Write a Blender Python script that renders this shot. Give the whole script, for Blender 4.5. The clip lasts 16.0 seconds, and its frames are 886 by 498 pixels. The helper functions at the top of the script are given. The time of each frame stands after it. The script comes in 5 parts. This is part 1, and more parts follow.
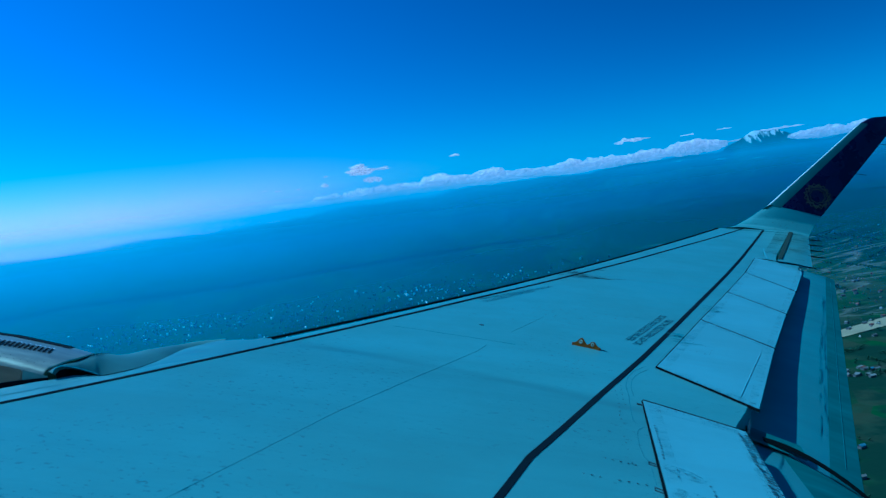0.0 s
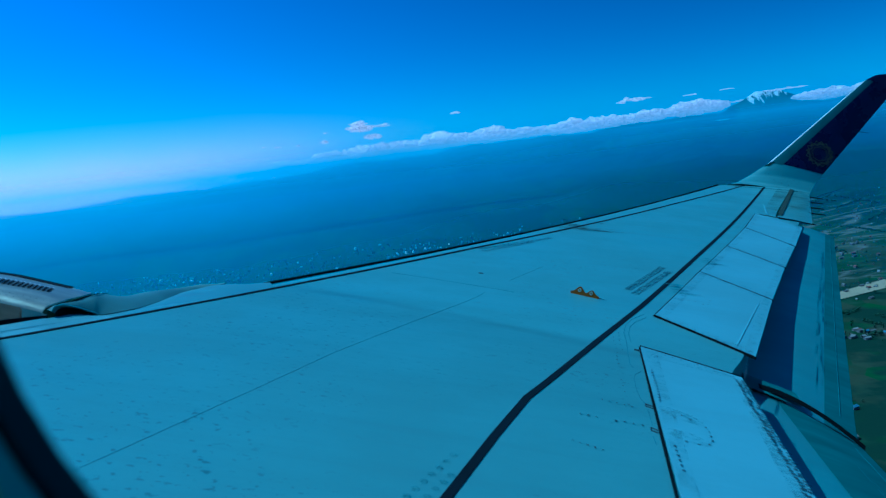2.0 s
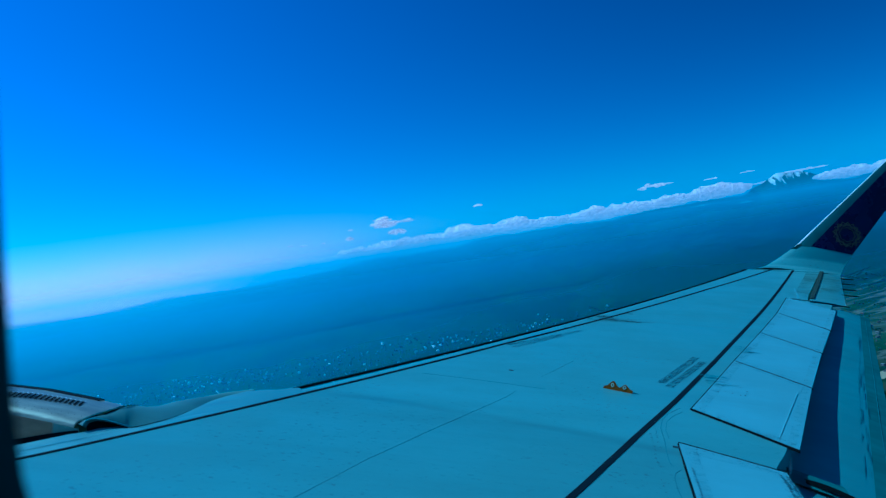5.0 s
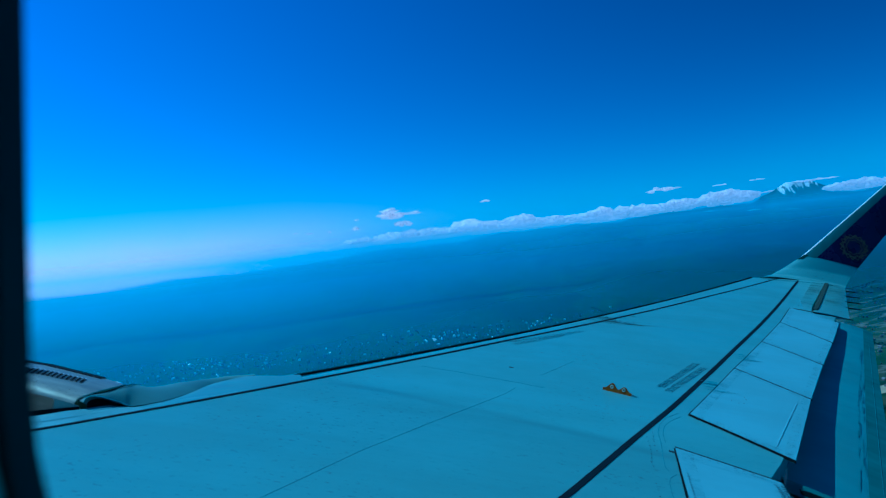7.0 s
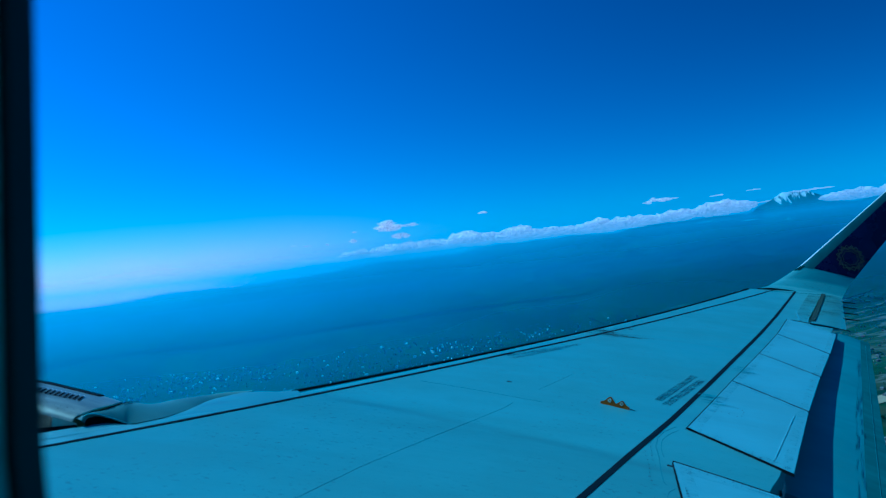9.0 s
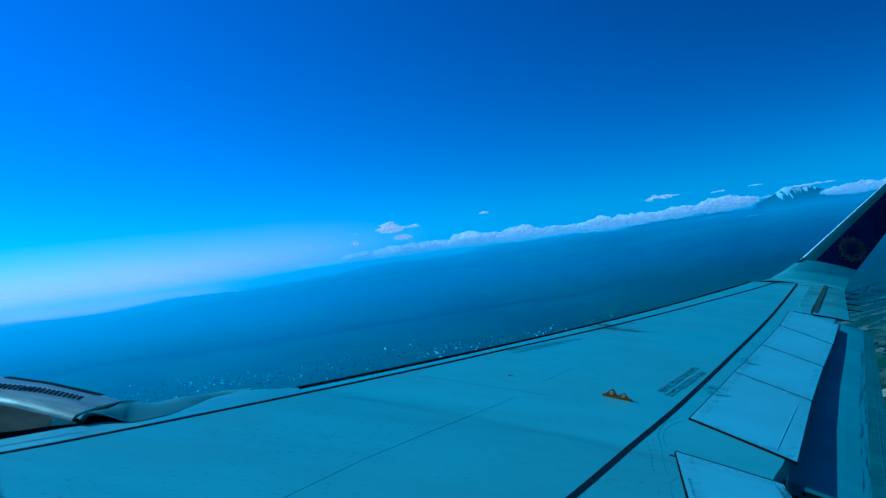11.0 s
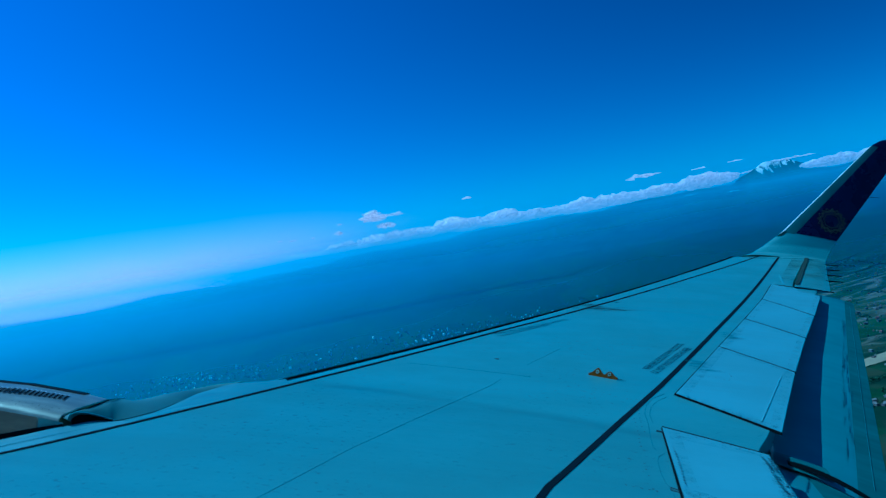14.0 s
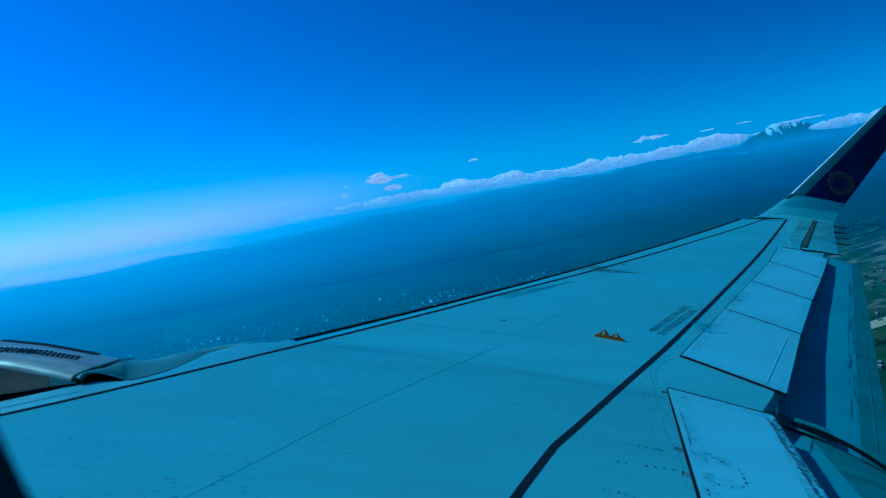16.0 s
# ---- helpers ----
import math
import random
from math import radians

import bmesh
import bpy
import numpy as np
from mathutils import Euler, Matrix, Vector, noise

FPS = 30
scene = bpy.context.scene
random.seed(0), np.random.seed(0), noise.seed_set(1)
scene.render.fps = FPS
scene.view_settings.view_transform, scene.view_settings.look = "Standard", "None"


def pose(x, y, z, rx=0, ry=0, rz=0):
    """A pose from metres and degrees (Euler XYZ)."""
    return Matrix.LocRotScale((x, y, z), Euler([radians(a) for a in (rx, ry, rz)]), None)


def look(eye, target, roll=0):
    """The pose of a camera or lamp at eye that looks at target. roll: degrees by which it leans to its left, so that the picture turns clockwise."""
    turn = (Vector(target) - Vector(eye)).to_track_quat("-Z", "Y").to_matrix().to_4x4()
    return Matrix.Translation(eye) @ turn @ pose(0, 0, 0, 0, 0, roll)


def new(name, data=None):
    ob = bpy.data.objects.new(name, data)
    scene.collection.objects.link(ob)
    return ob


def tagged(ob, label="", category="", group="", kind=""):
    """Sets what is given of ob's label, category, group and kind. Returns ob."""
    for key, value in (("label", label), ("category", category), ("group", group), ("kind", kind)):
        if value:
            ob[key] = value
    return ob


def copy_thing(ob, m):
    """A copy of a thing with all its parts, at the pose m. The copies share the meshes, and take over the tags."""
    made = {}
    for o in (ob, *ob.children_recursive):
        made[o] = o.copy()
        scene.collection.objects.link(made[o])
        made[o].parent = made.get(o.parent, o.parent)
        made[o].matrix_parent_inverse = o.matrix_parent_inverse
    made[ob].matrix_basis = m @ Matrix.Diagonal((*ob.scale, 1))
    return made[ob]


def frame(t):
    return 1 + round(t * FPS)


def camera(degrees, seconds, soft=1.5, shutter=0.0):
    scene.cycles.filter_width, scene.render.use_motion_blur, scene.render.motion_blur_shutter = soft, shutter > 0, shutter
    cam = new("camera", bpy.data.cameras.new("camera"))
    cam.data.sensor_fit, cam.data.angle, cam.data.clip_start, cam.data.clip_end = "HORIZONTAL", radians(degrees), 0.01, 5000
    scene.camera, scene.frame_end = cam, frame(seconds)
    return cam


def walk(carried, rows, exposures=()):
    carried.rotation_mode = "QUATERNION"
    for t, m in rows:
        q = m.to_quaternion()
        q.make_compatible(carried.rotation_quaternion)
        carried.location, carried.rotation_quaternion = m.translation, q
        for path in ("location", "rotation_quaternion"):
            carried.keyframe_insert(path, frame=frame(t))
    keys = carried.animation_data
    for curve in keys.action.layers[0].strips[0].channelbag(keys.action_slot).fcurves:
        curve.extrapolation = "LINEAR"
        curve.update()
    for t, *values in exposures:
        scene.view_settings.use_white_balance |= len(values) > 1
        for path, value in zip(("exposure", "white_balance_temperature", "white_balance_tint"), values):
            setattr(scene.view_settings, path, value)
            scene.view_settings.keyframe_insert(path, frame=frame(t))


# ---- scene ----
LENS = 56.05
cam = camera(LENS, 16.0, soft=1.3)
# phone lens: a small real aperture, focused on the wing, so that only the window surround goes soft
cam.data.dof.use_dof = True
cam.data.dof.focus_distance = 14.0
cam.data.dof.aperture_fstop = 5.0

# Aircraft axes: x aft, y outboard (starboard), z up. The aircraft climbs nose-up with a slight bank.
UP = Vector((-0.21740, -0.05687, 0.97442)).normalized()
OUT = Vector((-0.02811, 0.99825, 0.05198)).normalized()
AFT = OUT.cross(UP)
ALT = 450.0
PL = Matrix.Translation((0, 0, ALT)) @ Matrix((AFT, OUT, UP)).to_4x4()

# seconds, place in aircraft axes, yaw, pitch, roll
PATH = [
    (0.0, 4.0949, 1.5635, 1.3006, 5.316, -1.191, 5.348),
    (0.5, 4.0971, 1.5680, 1.3002, 5.022, -2.711, 7.275),
    (1.0, 4.0994, 1.5733, 1.2780, 4.386, -3.172, 6.164),
    (1.5, 4.1040, 1.5786, 1.2621, 4.375, -3.680, 6.072),
    (2.0, 4.0997, 1.5759, 1.2201, 4.987, -4.041, 5.994),
    (2.5, 4.0945, 1.5718, 1.2578, 5.732, -3.435, 4.851),
    (3.0, 4.0949, 1.5823, 1.2782, 5.731, -1.712, 4.006),
    (3.5, 4.0934, 1.5892, 1.2786, 5.527, -0.600, 4.370),
    (4.0, 4.0863, 1.5795, 1.2631, 6.200, -0.162, 4.713),
    (4.5, 4.0888, 1.5730, 1.2557, 7.066, 0.594, 4.227),
    (5.0, 4.0873, 1.5761, 1.2629, 7.315, 2.132, 3.952),
    (7.5, 4.0827, 1.5600, 1.2654, 7.637, 1.425, 6.874),
    (8.0, 4.0784, 1.5448, 1.2723, 7.746, 0.775, 6.524),
    (8.5, 4.0846, 1.5501, 1.2784, 7.753, 1.476, 6.386),
    (9.0, 4.0872, 1.5496, 1.2856, 7.564, 2.509, 6.260),
    (11.5, 4.1264, 1.5740, 1.2339, 8.094, 2.479, 4.756),
    (12.0, 4.1363, 1.5749, 1.2286, 8.155, 1.191, 4.119),
    (12.5, 4.1247, 1.5732, 1.2284, 7.868, 1.139, 3.812),
    (13.0, 4.1257, 1.5724, 1.2420, 7.446, 1.420, 3.587),
    (13.5, 4.1253, 1.5720, 1.2455, 6.928, 1.466, 3.315),
    (14.0, 4.1279, 1.5658, 1.2427, 6.573, 1.697, 3.126),
    (14.5, 4.1287, 1.5685, 1.2595, 6.263, 1.813, 2.981),
    (15.0, 4.1279, 1.5709, 1.2658, 6.223, 1.132, 3.153),
    (15.5, 4.1304, 1.5718, 1.2533, 6.487, -0.114, 3.250),
    (16.0, 4.1233, 1.5581, 1.2405, 6.869, -0.924, 3.195),
]
walk(cam, [(t, PL @ pose(x, y, z, 90 + p, 0, w) @ pose(0, 0, 0, 0, 0, r)) for t, x, y, z, w, p, r in PATH],
     exposures=[(0.0, -0.46, 3330, -25), (5.0, -0.48, 3290, -25), (9.0, -0.46, 3270, -25), (12.0, -0.54, 3210, -25), (16.0, -0.56, 3250, -25)])

# ---- daylight ----
SUN = (PL.to_3x3() @ Vector((-0.72, 0.08, 0.68))).normalized()
world = bpy.data.worlds.new("sky")
scene.world = world
world.use_nodes = True
wn = world.node_tree.nodes
sky = wn.new("ShaderNodeTexSky")
sky.sky_type = "NISHITA"
sky.sun_disc = False
sky.sun_elevation = math.asin(SUN.z)
sky.sun_rotation = math.atan2(SUN.x, SUN.y)
sky.altitude = 4000
sky.air_density = 1.0
sky.dust_density = 0.6
sky.ozone_density = 2.0
deep = wn.new("ShaderNodeGamma")
deep.inputs[1].default_value = 1.6
world.node_tree.links.new(sky.outputs[0], deep.inputs[0])
# the stretched acrylic pane polarises: skylight dims most at right angles to the sun
way = wn.new("ShaderNodeTexCoord")
dot = wn.new("ShaderNodeVectorMath")
dot.operation = "DOT_PRODUCT"
dot.inputs[1].default_value = SUN
world.node_tree.links.new(way.outputs["Generated"], dot.inputs[0])
sq = wn.new("ShaderNodeMath")
sq.operation = "POWER"
sq.inputs[1].default_value = 2.0
side = wn.new("ShaderNodeMath")
side.operation = "ABSOLUTE"
world.node_tree.links.new(dot.outputs["Value"], side.inputs[0])
world.node_tree.links.new(side.outputs[0], sq.inputs[0])
dim = wn.new("ShaderNodeMapRange")
dim.inputs["From Min"].default_value, dim.inputs["From Max"].default_value = 0.0, 0.45
dim.inputs["To Min"].default_value, dim.inputs["To Max"].default_value = 0.42, 1.1
world.node_tree.links.new(sq.outputs[0], dim.inputs["Value"])
pane = wn.new("ShaderNodeVectorMath")
pane.operation = "SCALE"
world.node_tree.links.new(deep.outputs[0], pane.inputs[0])
world.node_tree.links.new(dim.outputs[0], pane.inputs["Scale"])
world.node_tree.links.new(pane.outputs[0], wn["Background"].inputs[0])
wn["Background"].inputs[1].default_value = 0.055
sun = new("sun", bpy.data.lights.new("sun", "SUN"))
sun.data.energy = 4.0
sun.data.angle = radians(0.53)
sun.data.color = (1.0, 0.95, 0.88)
sun.matrix_world = look(SUN * 900 + Vector((0, 0, ALT)), (0, 0, ALT))

# area lamp added to light the panel, for unbuilt windows across the cabin
far_row = new("cabin_daylight", bpy.data.lights.new("cabin_daylight", "AREA"))
far_row.data.shape, far_row.data.size, far_row.data.size_y, far_row.data.energy = "RECTANGLE", 2.4, 0.34, 10.5
far_row.matrix_world = PL @ look((4.1, -1.66, 1.3), (4.1, 1.8, 1.25))


# ---- materials ----
class Mat:
    """A small wrapper for node materials."""

    def __init__(self, name):
        self.m = bpy.data.materials.new(name)
        self.m.use_nodes = True
        self.n, self.l = self.m.node_tree.nodes, self.m.node_tree.links
        self.b = self.n["Principled BSDF"]
        self.coord = self.n.new("ShaderNodeTexCoord").outputs["Object"]

    def put(self, socket, value):
        if isinstance(value, bpy.types.NodeSocket):
            self.l.new(value, socket)
        elif isinstance(value, tuple) and len(value) == 3 and socket.type == "RGBA":
            socket.default_value = (*value, 1)
        else:
            socket.default_value = value

    def set(self, **values):
        for key, value in values.items():
            self.put(self.b.inputs[key.replace("_", " ")], value)
        return self

    def mapped(self, scale, rot=(0, 0, 0), loc=(0, 0, 0)):
        node = self.n.new("ShaderNodeMapping")
        self.l.new(self.coord, node.inputs[0])
        node.inputs["Scale"].default_value, node.inputs["Rotation"].default_value = scale, rot
        node.inputs["Location"].default_value = loc
        return node.outputs[0]

    def noise(self, scale, detail=4.0, rough=0.55, vector=None, distortion=0.0):
        node = self.n.new("ShaderNodeTexNoise")
        self.put(node.inputs["Vector"], vector or self.coord)
        for key, value in (("Scale", scale), ("Detail", detail), ("Roughness", rough), ("Distortion", distortion)):
            node.inputs[key].default_value = value
        return node.outputs["Fac"]

    def voronoi(self, scale, out="Distance", vector=None, feature="F1", random=1.0):
        node = self.n.new("ShaderNodeTexVoronoi")
        node.feature = feature
        self.put(node.inputs["Vector"], vector or self.coord)
        node.inputs["Scale"].default_value = scale
        node.inputs["Randomness"].default_value = random
        return node.outputs[out]

    def ramp(self, fac, *stops, mode="LINEAR"):
        node = self.n.new("ShaderNodeValToRGB")
        node.color_ramp.interpolation = mode
        self.l.new(fac, node.inputs[0])
        e = node.color_ramp.elements
        while len(e) < len(stops):
            e.new(0.5)
        for at, (place, value) in zip(e, stops):
            at.position = place
            at.color = (*value, 1) if isinstance(value, tuple) else (value, value, value, 1)
        return node.outputs[0]

    def mix(self, fac, a, b, blend="MIX"):
        node = self.n.new("ShaderNodeMix")
        node.data_type, node.blend_type = "RGBA", blend
        self.put(node.inputs[0], fac)
        self.put(node.inputs[6], a)
        self.put(node.inputs[7], b)
        return node.outputs[2]

    def math(self, op, a, b=0.0, clamp=False):
        node = self.n.new("ShaderNodeMath")
        node.operation, node.use_clamp = op, clamp
        self.put(node.inputs[0], a)
        self.put(node.inputs[1], b)
        return node.outputs[0]

    def xyz(self, axis, vector=None):
        node = self.n.new("ShaderNodeSeparateXYZ")
        self.l.new(vector or self.coord, node.inputs[0])
        return node.outputs[axis]

    def bump(self, height, strength=0.2, distance=0.01):
        node = self.n.new("ShaderNodeBump")
        node.inputs["Strength"].default_value, node.inputs["Distance"].default_value = strength, distance
        self.l.new(height, node.inputs["Height"])
        self.l.new(node.outputs[0], self.b.inputs["Normal"])
        return self


def wing_paint(name, base, rough=0.34, streak=0.5, specks=True):
    """Light grey aircraft enamel with grime along the airflow, specks and faint waviness of the skin."""
    k = Mat(name)
    flow = k.noise(1.0, 6, 0.6, k.mapped((0.5, 5.0, 1)))
    blot = k.noise(0.9, 5, 0.6)
    fine = k.noise(35, 3, 0.6)
    dirty = tuple(v * 0.72 for v in base)
    col = k.mix(k.math("MULTIPLY", k.ramp(flow, (0.45, 0.0), (0.75, 1.0)), streak), base, dirty)
    col = k.mix(k.math("MULTIPLY", k.ramp(blot, (0.42, 0.0), (0.62, 1.0)), 0.6), col, tuple(v * 0.8 for v in base))
    col = k.mix(k.math("MULTIPLY", k.ramp(fine, (0.5, 0.0), (0.8, 1.0)), 0.15), col, dirty)
    if specks:
        # broad dark band that trails aft from the pylon, a reflection put into the colour
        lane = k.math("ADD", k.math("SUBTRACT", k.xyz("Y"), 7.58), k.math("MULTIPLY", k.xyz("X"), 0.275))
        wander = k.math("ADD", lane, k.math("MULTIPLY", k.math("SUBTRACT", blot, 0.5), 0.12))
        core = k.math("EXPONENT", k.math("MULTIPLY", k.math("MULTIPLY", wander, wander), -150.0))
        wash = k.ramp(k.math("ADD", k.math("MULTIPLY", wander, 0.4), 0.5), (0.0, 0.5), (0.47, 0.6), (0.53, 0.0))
        dark_band = k.math("MULTIPLY", k.math("MAXIMUM", core, wash), k.ramp(flow, (0.3, 0.5), (0.7, 1.0)))
        col = k.mix(k.math("MULTIPLY", dark_band, 0.58), col, tuple(v * 0.5 for v in base))
        spot = k.noise(34, 3, 0.55, k.mapped((0.75, 1.1, 1), rot=(0, 0, 0.5)))
        dense = k.noise(0.9, 4, 0.6, k.mapped((1, 1, 1), loc=(3.1, 1.7, 0)))
        speck = k.math("MULTIPLY", k.ramp(spot, (0.615, 0.0), (0.675, 1.0)), k.ramp(dense, (0.44, 0.0), (0.62, 1.0)))
        col = k.mix(k.math("MULTIPLY", speck, 0.7), col, (0.055, 0.10, 0.10))
    k.set(Base_Color=col, Roughness=k.ramp(blot, (0.3, rough - 0.06), (0.7, rough + 0.1)), Specular_IOR_Level=0.6)
    k.bump(k.noise(1.6, 2, 0.4), 0.08, 0.03)
    return k.m


def plain(name, base, rough=0.5, metal=0.0, vary=0.25, scale=6.0, bump=0.0, stretch=(1, 1, 1)):
    k = Mat(name)
    a = k.noise(scale, 5, 0.6, k.mapped(stretch))
    b = k.noise(scale * 7, 3, 0.6, k.mapped(stretch))
    lo = tuple(v * (1 - vary) for v in base)
    hi = tuple(min(1, v * (1 + vary * 0.6)) for v in base)
    col = k.mix(k.ramp(a, (0.3, 0.0), (0.7, 1.0)), lo, hi)
    col = k.mix(k.math("MULTIPLY", k.ramp(b, (0.5, 0.0), (0.8, 1.0)), 0.3), col, lo)
    k.set(Base_Color=col, Roughness=k.ramp(a, (0.3, max(0.02, rough - 0.07)), (0.7, min(1, rough + 0.07))), Metallic=metal, Specular_IOR_Level=0.15 if rough > 0.75 else 0.5)
    if bump:
        k.bump(b, bump, 0.01)
    return k.m


GREY = (0.236, 0.370, 0.350)
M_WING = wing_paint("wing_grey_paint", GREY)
M_SPOILER = wing_paint("spoiler_paint", (0.29, 0.44, 0.465), 0.45, 0.35, specks=False)
# flaps slope away from the sun; that shade is put into these tones
M_FLAP = wing_paint("flap_shade_tone", (0.16, 0.275, 0.28), 0.55, 0.6, specks=False)
M_FLAP_REAR = plain("flap_rear_tone", (0.075, 0.165, 0.155), 0.78, vary=0.3, scale=2.5, stretch=(0.5, 3, 1))
M_BLACK = plain("black_sealant", (0.006, 0.010, 0.016), 0.9, vary=0.4, scale=3)
# black for gaps and seals, and for shade painted in recess and hollow
M_GAP = plain("black_gap_and_shade", (0.003, 0.005, 0.007), 0.9, vary=0.3)
M_NAVY = plain("navy_enamel", (0.012, 0.008, 0.045), 0.28, vary=0.25, scale=3)
M_GOLD = plain("gold_line_paint", (0.11, 0.10, 0.045), 0.45, vary=0.2)
# near-white paint that stands in for bright highlights on edges
M_HILITE = plain("white_highlight_paint", (0.88, 0.88, 0.86), 0.3, 0.2, vary=0.12, scale=4)
M_COWL = plain("cowl_metal_paint", (0.48, 0.47, 0.36), 0.37, 0.6, vary=0.35, scale=5, stretch=(0.6, 3, 3))
M_GLOVE = plain("glove_paint", (0.165, 0.265, 0.275), 0.5, vary=0.2, scale=5)
M_SLAT = plain("slat_pale_paint", (0.255, 0.375, 0.38), 0.4, vary=0.15, scale=5)
M_SIDE = plain("brown_side_metal", (0.50, 0.33, 0.19), 0.6, 0.2, vary=0.4, scale=4, stretch=(0.5, 2, 2))
M_COWL_AFT = plain("cowl_aft_paint", (0.36, 0.38, 0.31), 0.45, 0.2, vary=0.2)
M_PYLON = plain("pylon_grey_paint", (0.16, 0.235, 0.215), 0.5, 0.0, vary=0.25, scale=3)
M_RING = plain("worn_ring_paint", (0.34, 0.40, 0.30), 0.6, vary=0.2)
M_ORANGE = plain("orange_bracket_paint", (0.13, 0.052, 0.0), 0.85, vary=0.25, scale=20)
M_INK = plain("stencil_ink", (0.035, 0.06, 0.075), 0.6, vary=0.3, scale=30)
M_WORN_INK = plain("worn_stencil_ink", (0.06, 0.10, 0.11), 0.6, vary=0.3, scale=30)
M_RIVET = plain("rivet_heads", (0.07, 0.08, 0.09), 0.5, 0.3, vary=0.3, scale=40)
M_JOINT = plain("panel_joint_filler", (0.14, 0.24, 0.24), 0.5, vary=0.3, scale=8)
M_GRIME = plain("flap_grime", (0.07, 0.17, 0.19), 0.6, vary=0.4, scale=9)
M_TIPSEAL = plain("weathered_brown_seal", (0.035, 0.05, 0.03), 0.7, vary=0.3, scale=5)
M_TAB = plain("bare_tab_edge", (0.42, 0.58, 0.60), 0.4, vary=0.2)


def film(name, base, most, scale):
    """A thin dirty film, patchy, that lets the paint show through."""
    k = Mat(name)
    a = k.ramp(k.noise(scale, 5, 0.65), (0.44, 0.0), (0.74, most))
    k.set(Base_Color=base, Roughness=0.7, Specular_IOR_Level=0.2, Alpha=a)
    return k.m


M_FILM = film("edge_grime_film", (0.06, 0.10, 0.10), 0.2, 11)
M_SMUDGE = film("oily_smudge_film", (0.03, 0.07, 0.06), 0.3, 24)
M_TIPFILM = film("tip_grime_film", (0.06, 0.075, 0.03), 0.42, 2.5)
M_OIL = film("brown_oil_film", (0.035, 0.045, 0.02), 1.0, 5)
M_FAINT = plain("faint_joint", (0.145, 0.245, 0.26), 0.5, vary=0.3, scale=6)
M_STAIN = plain("oil_stain", (0.14, 0.25, 0.26), 0.5, vary=0.4, scale=8)
M_SOOT = plain("brown_oil", (0.05, 0.075, 0.06), 0.6, vary=0.4, scale=8)
M_PANEL = plain("cabin_panel_plastic", (0.34, 0.44, 0.36), 0.6, vary=0.08, scale=30, bump=0.1)
M_SEAL = plain("window_rubber_seal", (0.010, 0.010, 0.012), 0.7, vary=0.2)
M_FUSE = plain("fuselage_white_paint", (0.75, 0.76, 0.77), 0.3, vary=0.06, scale=2)


# ---- mesh helpers ----
def part(name, bm, material, parent=None, label="", smooth=True):
    mesh = bpy.data.meshes.new(name)
    bm.to_mesh(mesh)
    bm.free()
    mesh.materials.append(material)
    if smooth:
        mesh.shade_smooth()
        mesh.set_sharp_from_angle(angle=radians(35))
    ob = new(name, mesh)
    ob.parent = parent
    if label:
        ob["label"] = label
    return ob


def empty(name, m, label, category, group="", kind=""):
    ob = new(name)
    ob.empty_display_size = 0.3
    ob.matrix_world = m
    return tagged(ob, label, category, group, kind)


def pw(points):
    """A piecewise-linear function through (a, b) pairs."""
    xs, ys = zip(*points)
    return lambda v: float(np.interp(v, xs, ys))


def grid_faces(bm, rows, closed=False, caps=False):
    """Skins rows of points; closed: each row is a loop."""
    vs = [[bm.verts.new(p) for p in row] for row in rows]
    for a, b in zip(vs, vs[1:]):
        n = len(a)
        for i in range(n if closed else n - 1):
            j = (i + 1) % n
            bm.faces.new((a[i], a[j], b[j], b[i]))
    if caps and closed:
        bm.faces.new(vs[0][::-1])
        bm.faces.new(vs[-1])
    bmesh.ops.recalc_face_normals(bm, faces=bm.faces)
    return vs


def box(bm, x0, x1, y0, y1, z0, z1):
    v = [bm.verts.new(p) for p in ((x0, y0, z0), (x1, y0, z0), (x1, y1, z0), (x0, y1, z0), (x0, y0, z1), (x1, y0, z1), (x1, y1, z1), (x0, y1, z1))]
    for f in ((3, 2, 1, 0), (4, 5, 6, 7), (0, 1, 5, 4), (1, 2, 6, 5), (2, 3, 7, 6), (3, 0, 4, 7)):
        bm.faces.new([v[i] for i in f])


# ---- the wing's form ----
ROOT_Y, TIP_Y = 1.9, 16.5


def x_le(y):
    return 0.51 * (y - 1.98)


x_te_nominal = pw([(1.9, 5.99), (6.4, 5.99), (17.0, 9.17)])
# rear edge of the fixed upper skin under the spoilers, then the aileron hinge
x_shroud = pw([(1.9, 5.15), (4.78, 5.30), (6.125, 5.376), (6.57, 5.567), (8.25, 6.13), (9.73, 6.655), (11.04, 7.142), (12.5, 7.668), (13.0, 7.85)])
x_hinge = pw([(13.2, 7.53), (13.64, 7.66), (16.38, 8.64), (16.6, 8.72)])


def z_mid(y):
    return 0.085 * (y - 1.98) + 0.63 * ((y - 1.98) / 15) ** 2


def z_top(x, y, lift=0.0):
    c = x_te_nominal(y) - x_le(y)
    u = (x - x_le(y)) / c
    q, v = (y - 8) / 8, u - 0.5
    bend = 0.0236 * q * q - 0.0019 * q ** 3 + 0.0819 * v * q + 0.0543 * (v * v - 0.25)
    return z_mid(y) + bend + 0.010 * c * (1 - ((u - 0.4) / 0.4) ** 2) - max(0.0, 0.03 - u) * 0.15 * c + lift


def on_top(x, y, lift=0.0):
    return Vector((x, y, z_top(x, y, lift)))


airliner = empty("airliner", PL, "white and grey jet airliner in a climbing flight over a valley", "airplane")


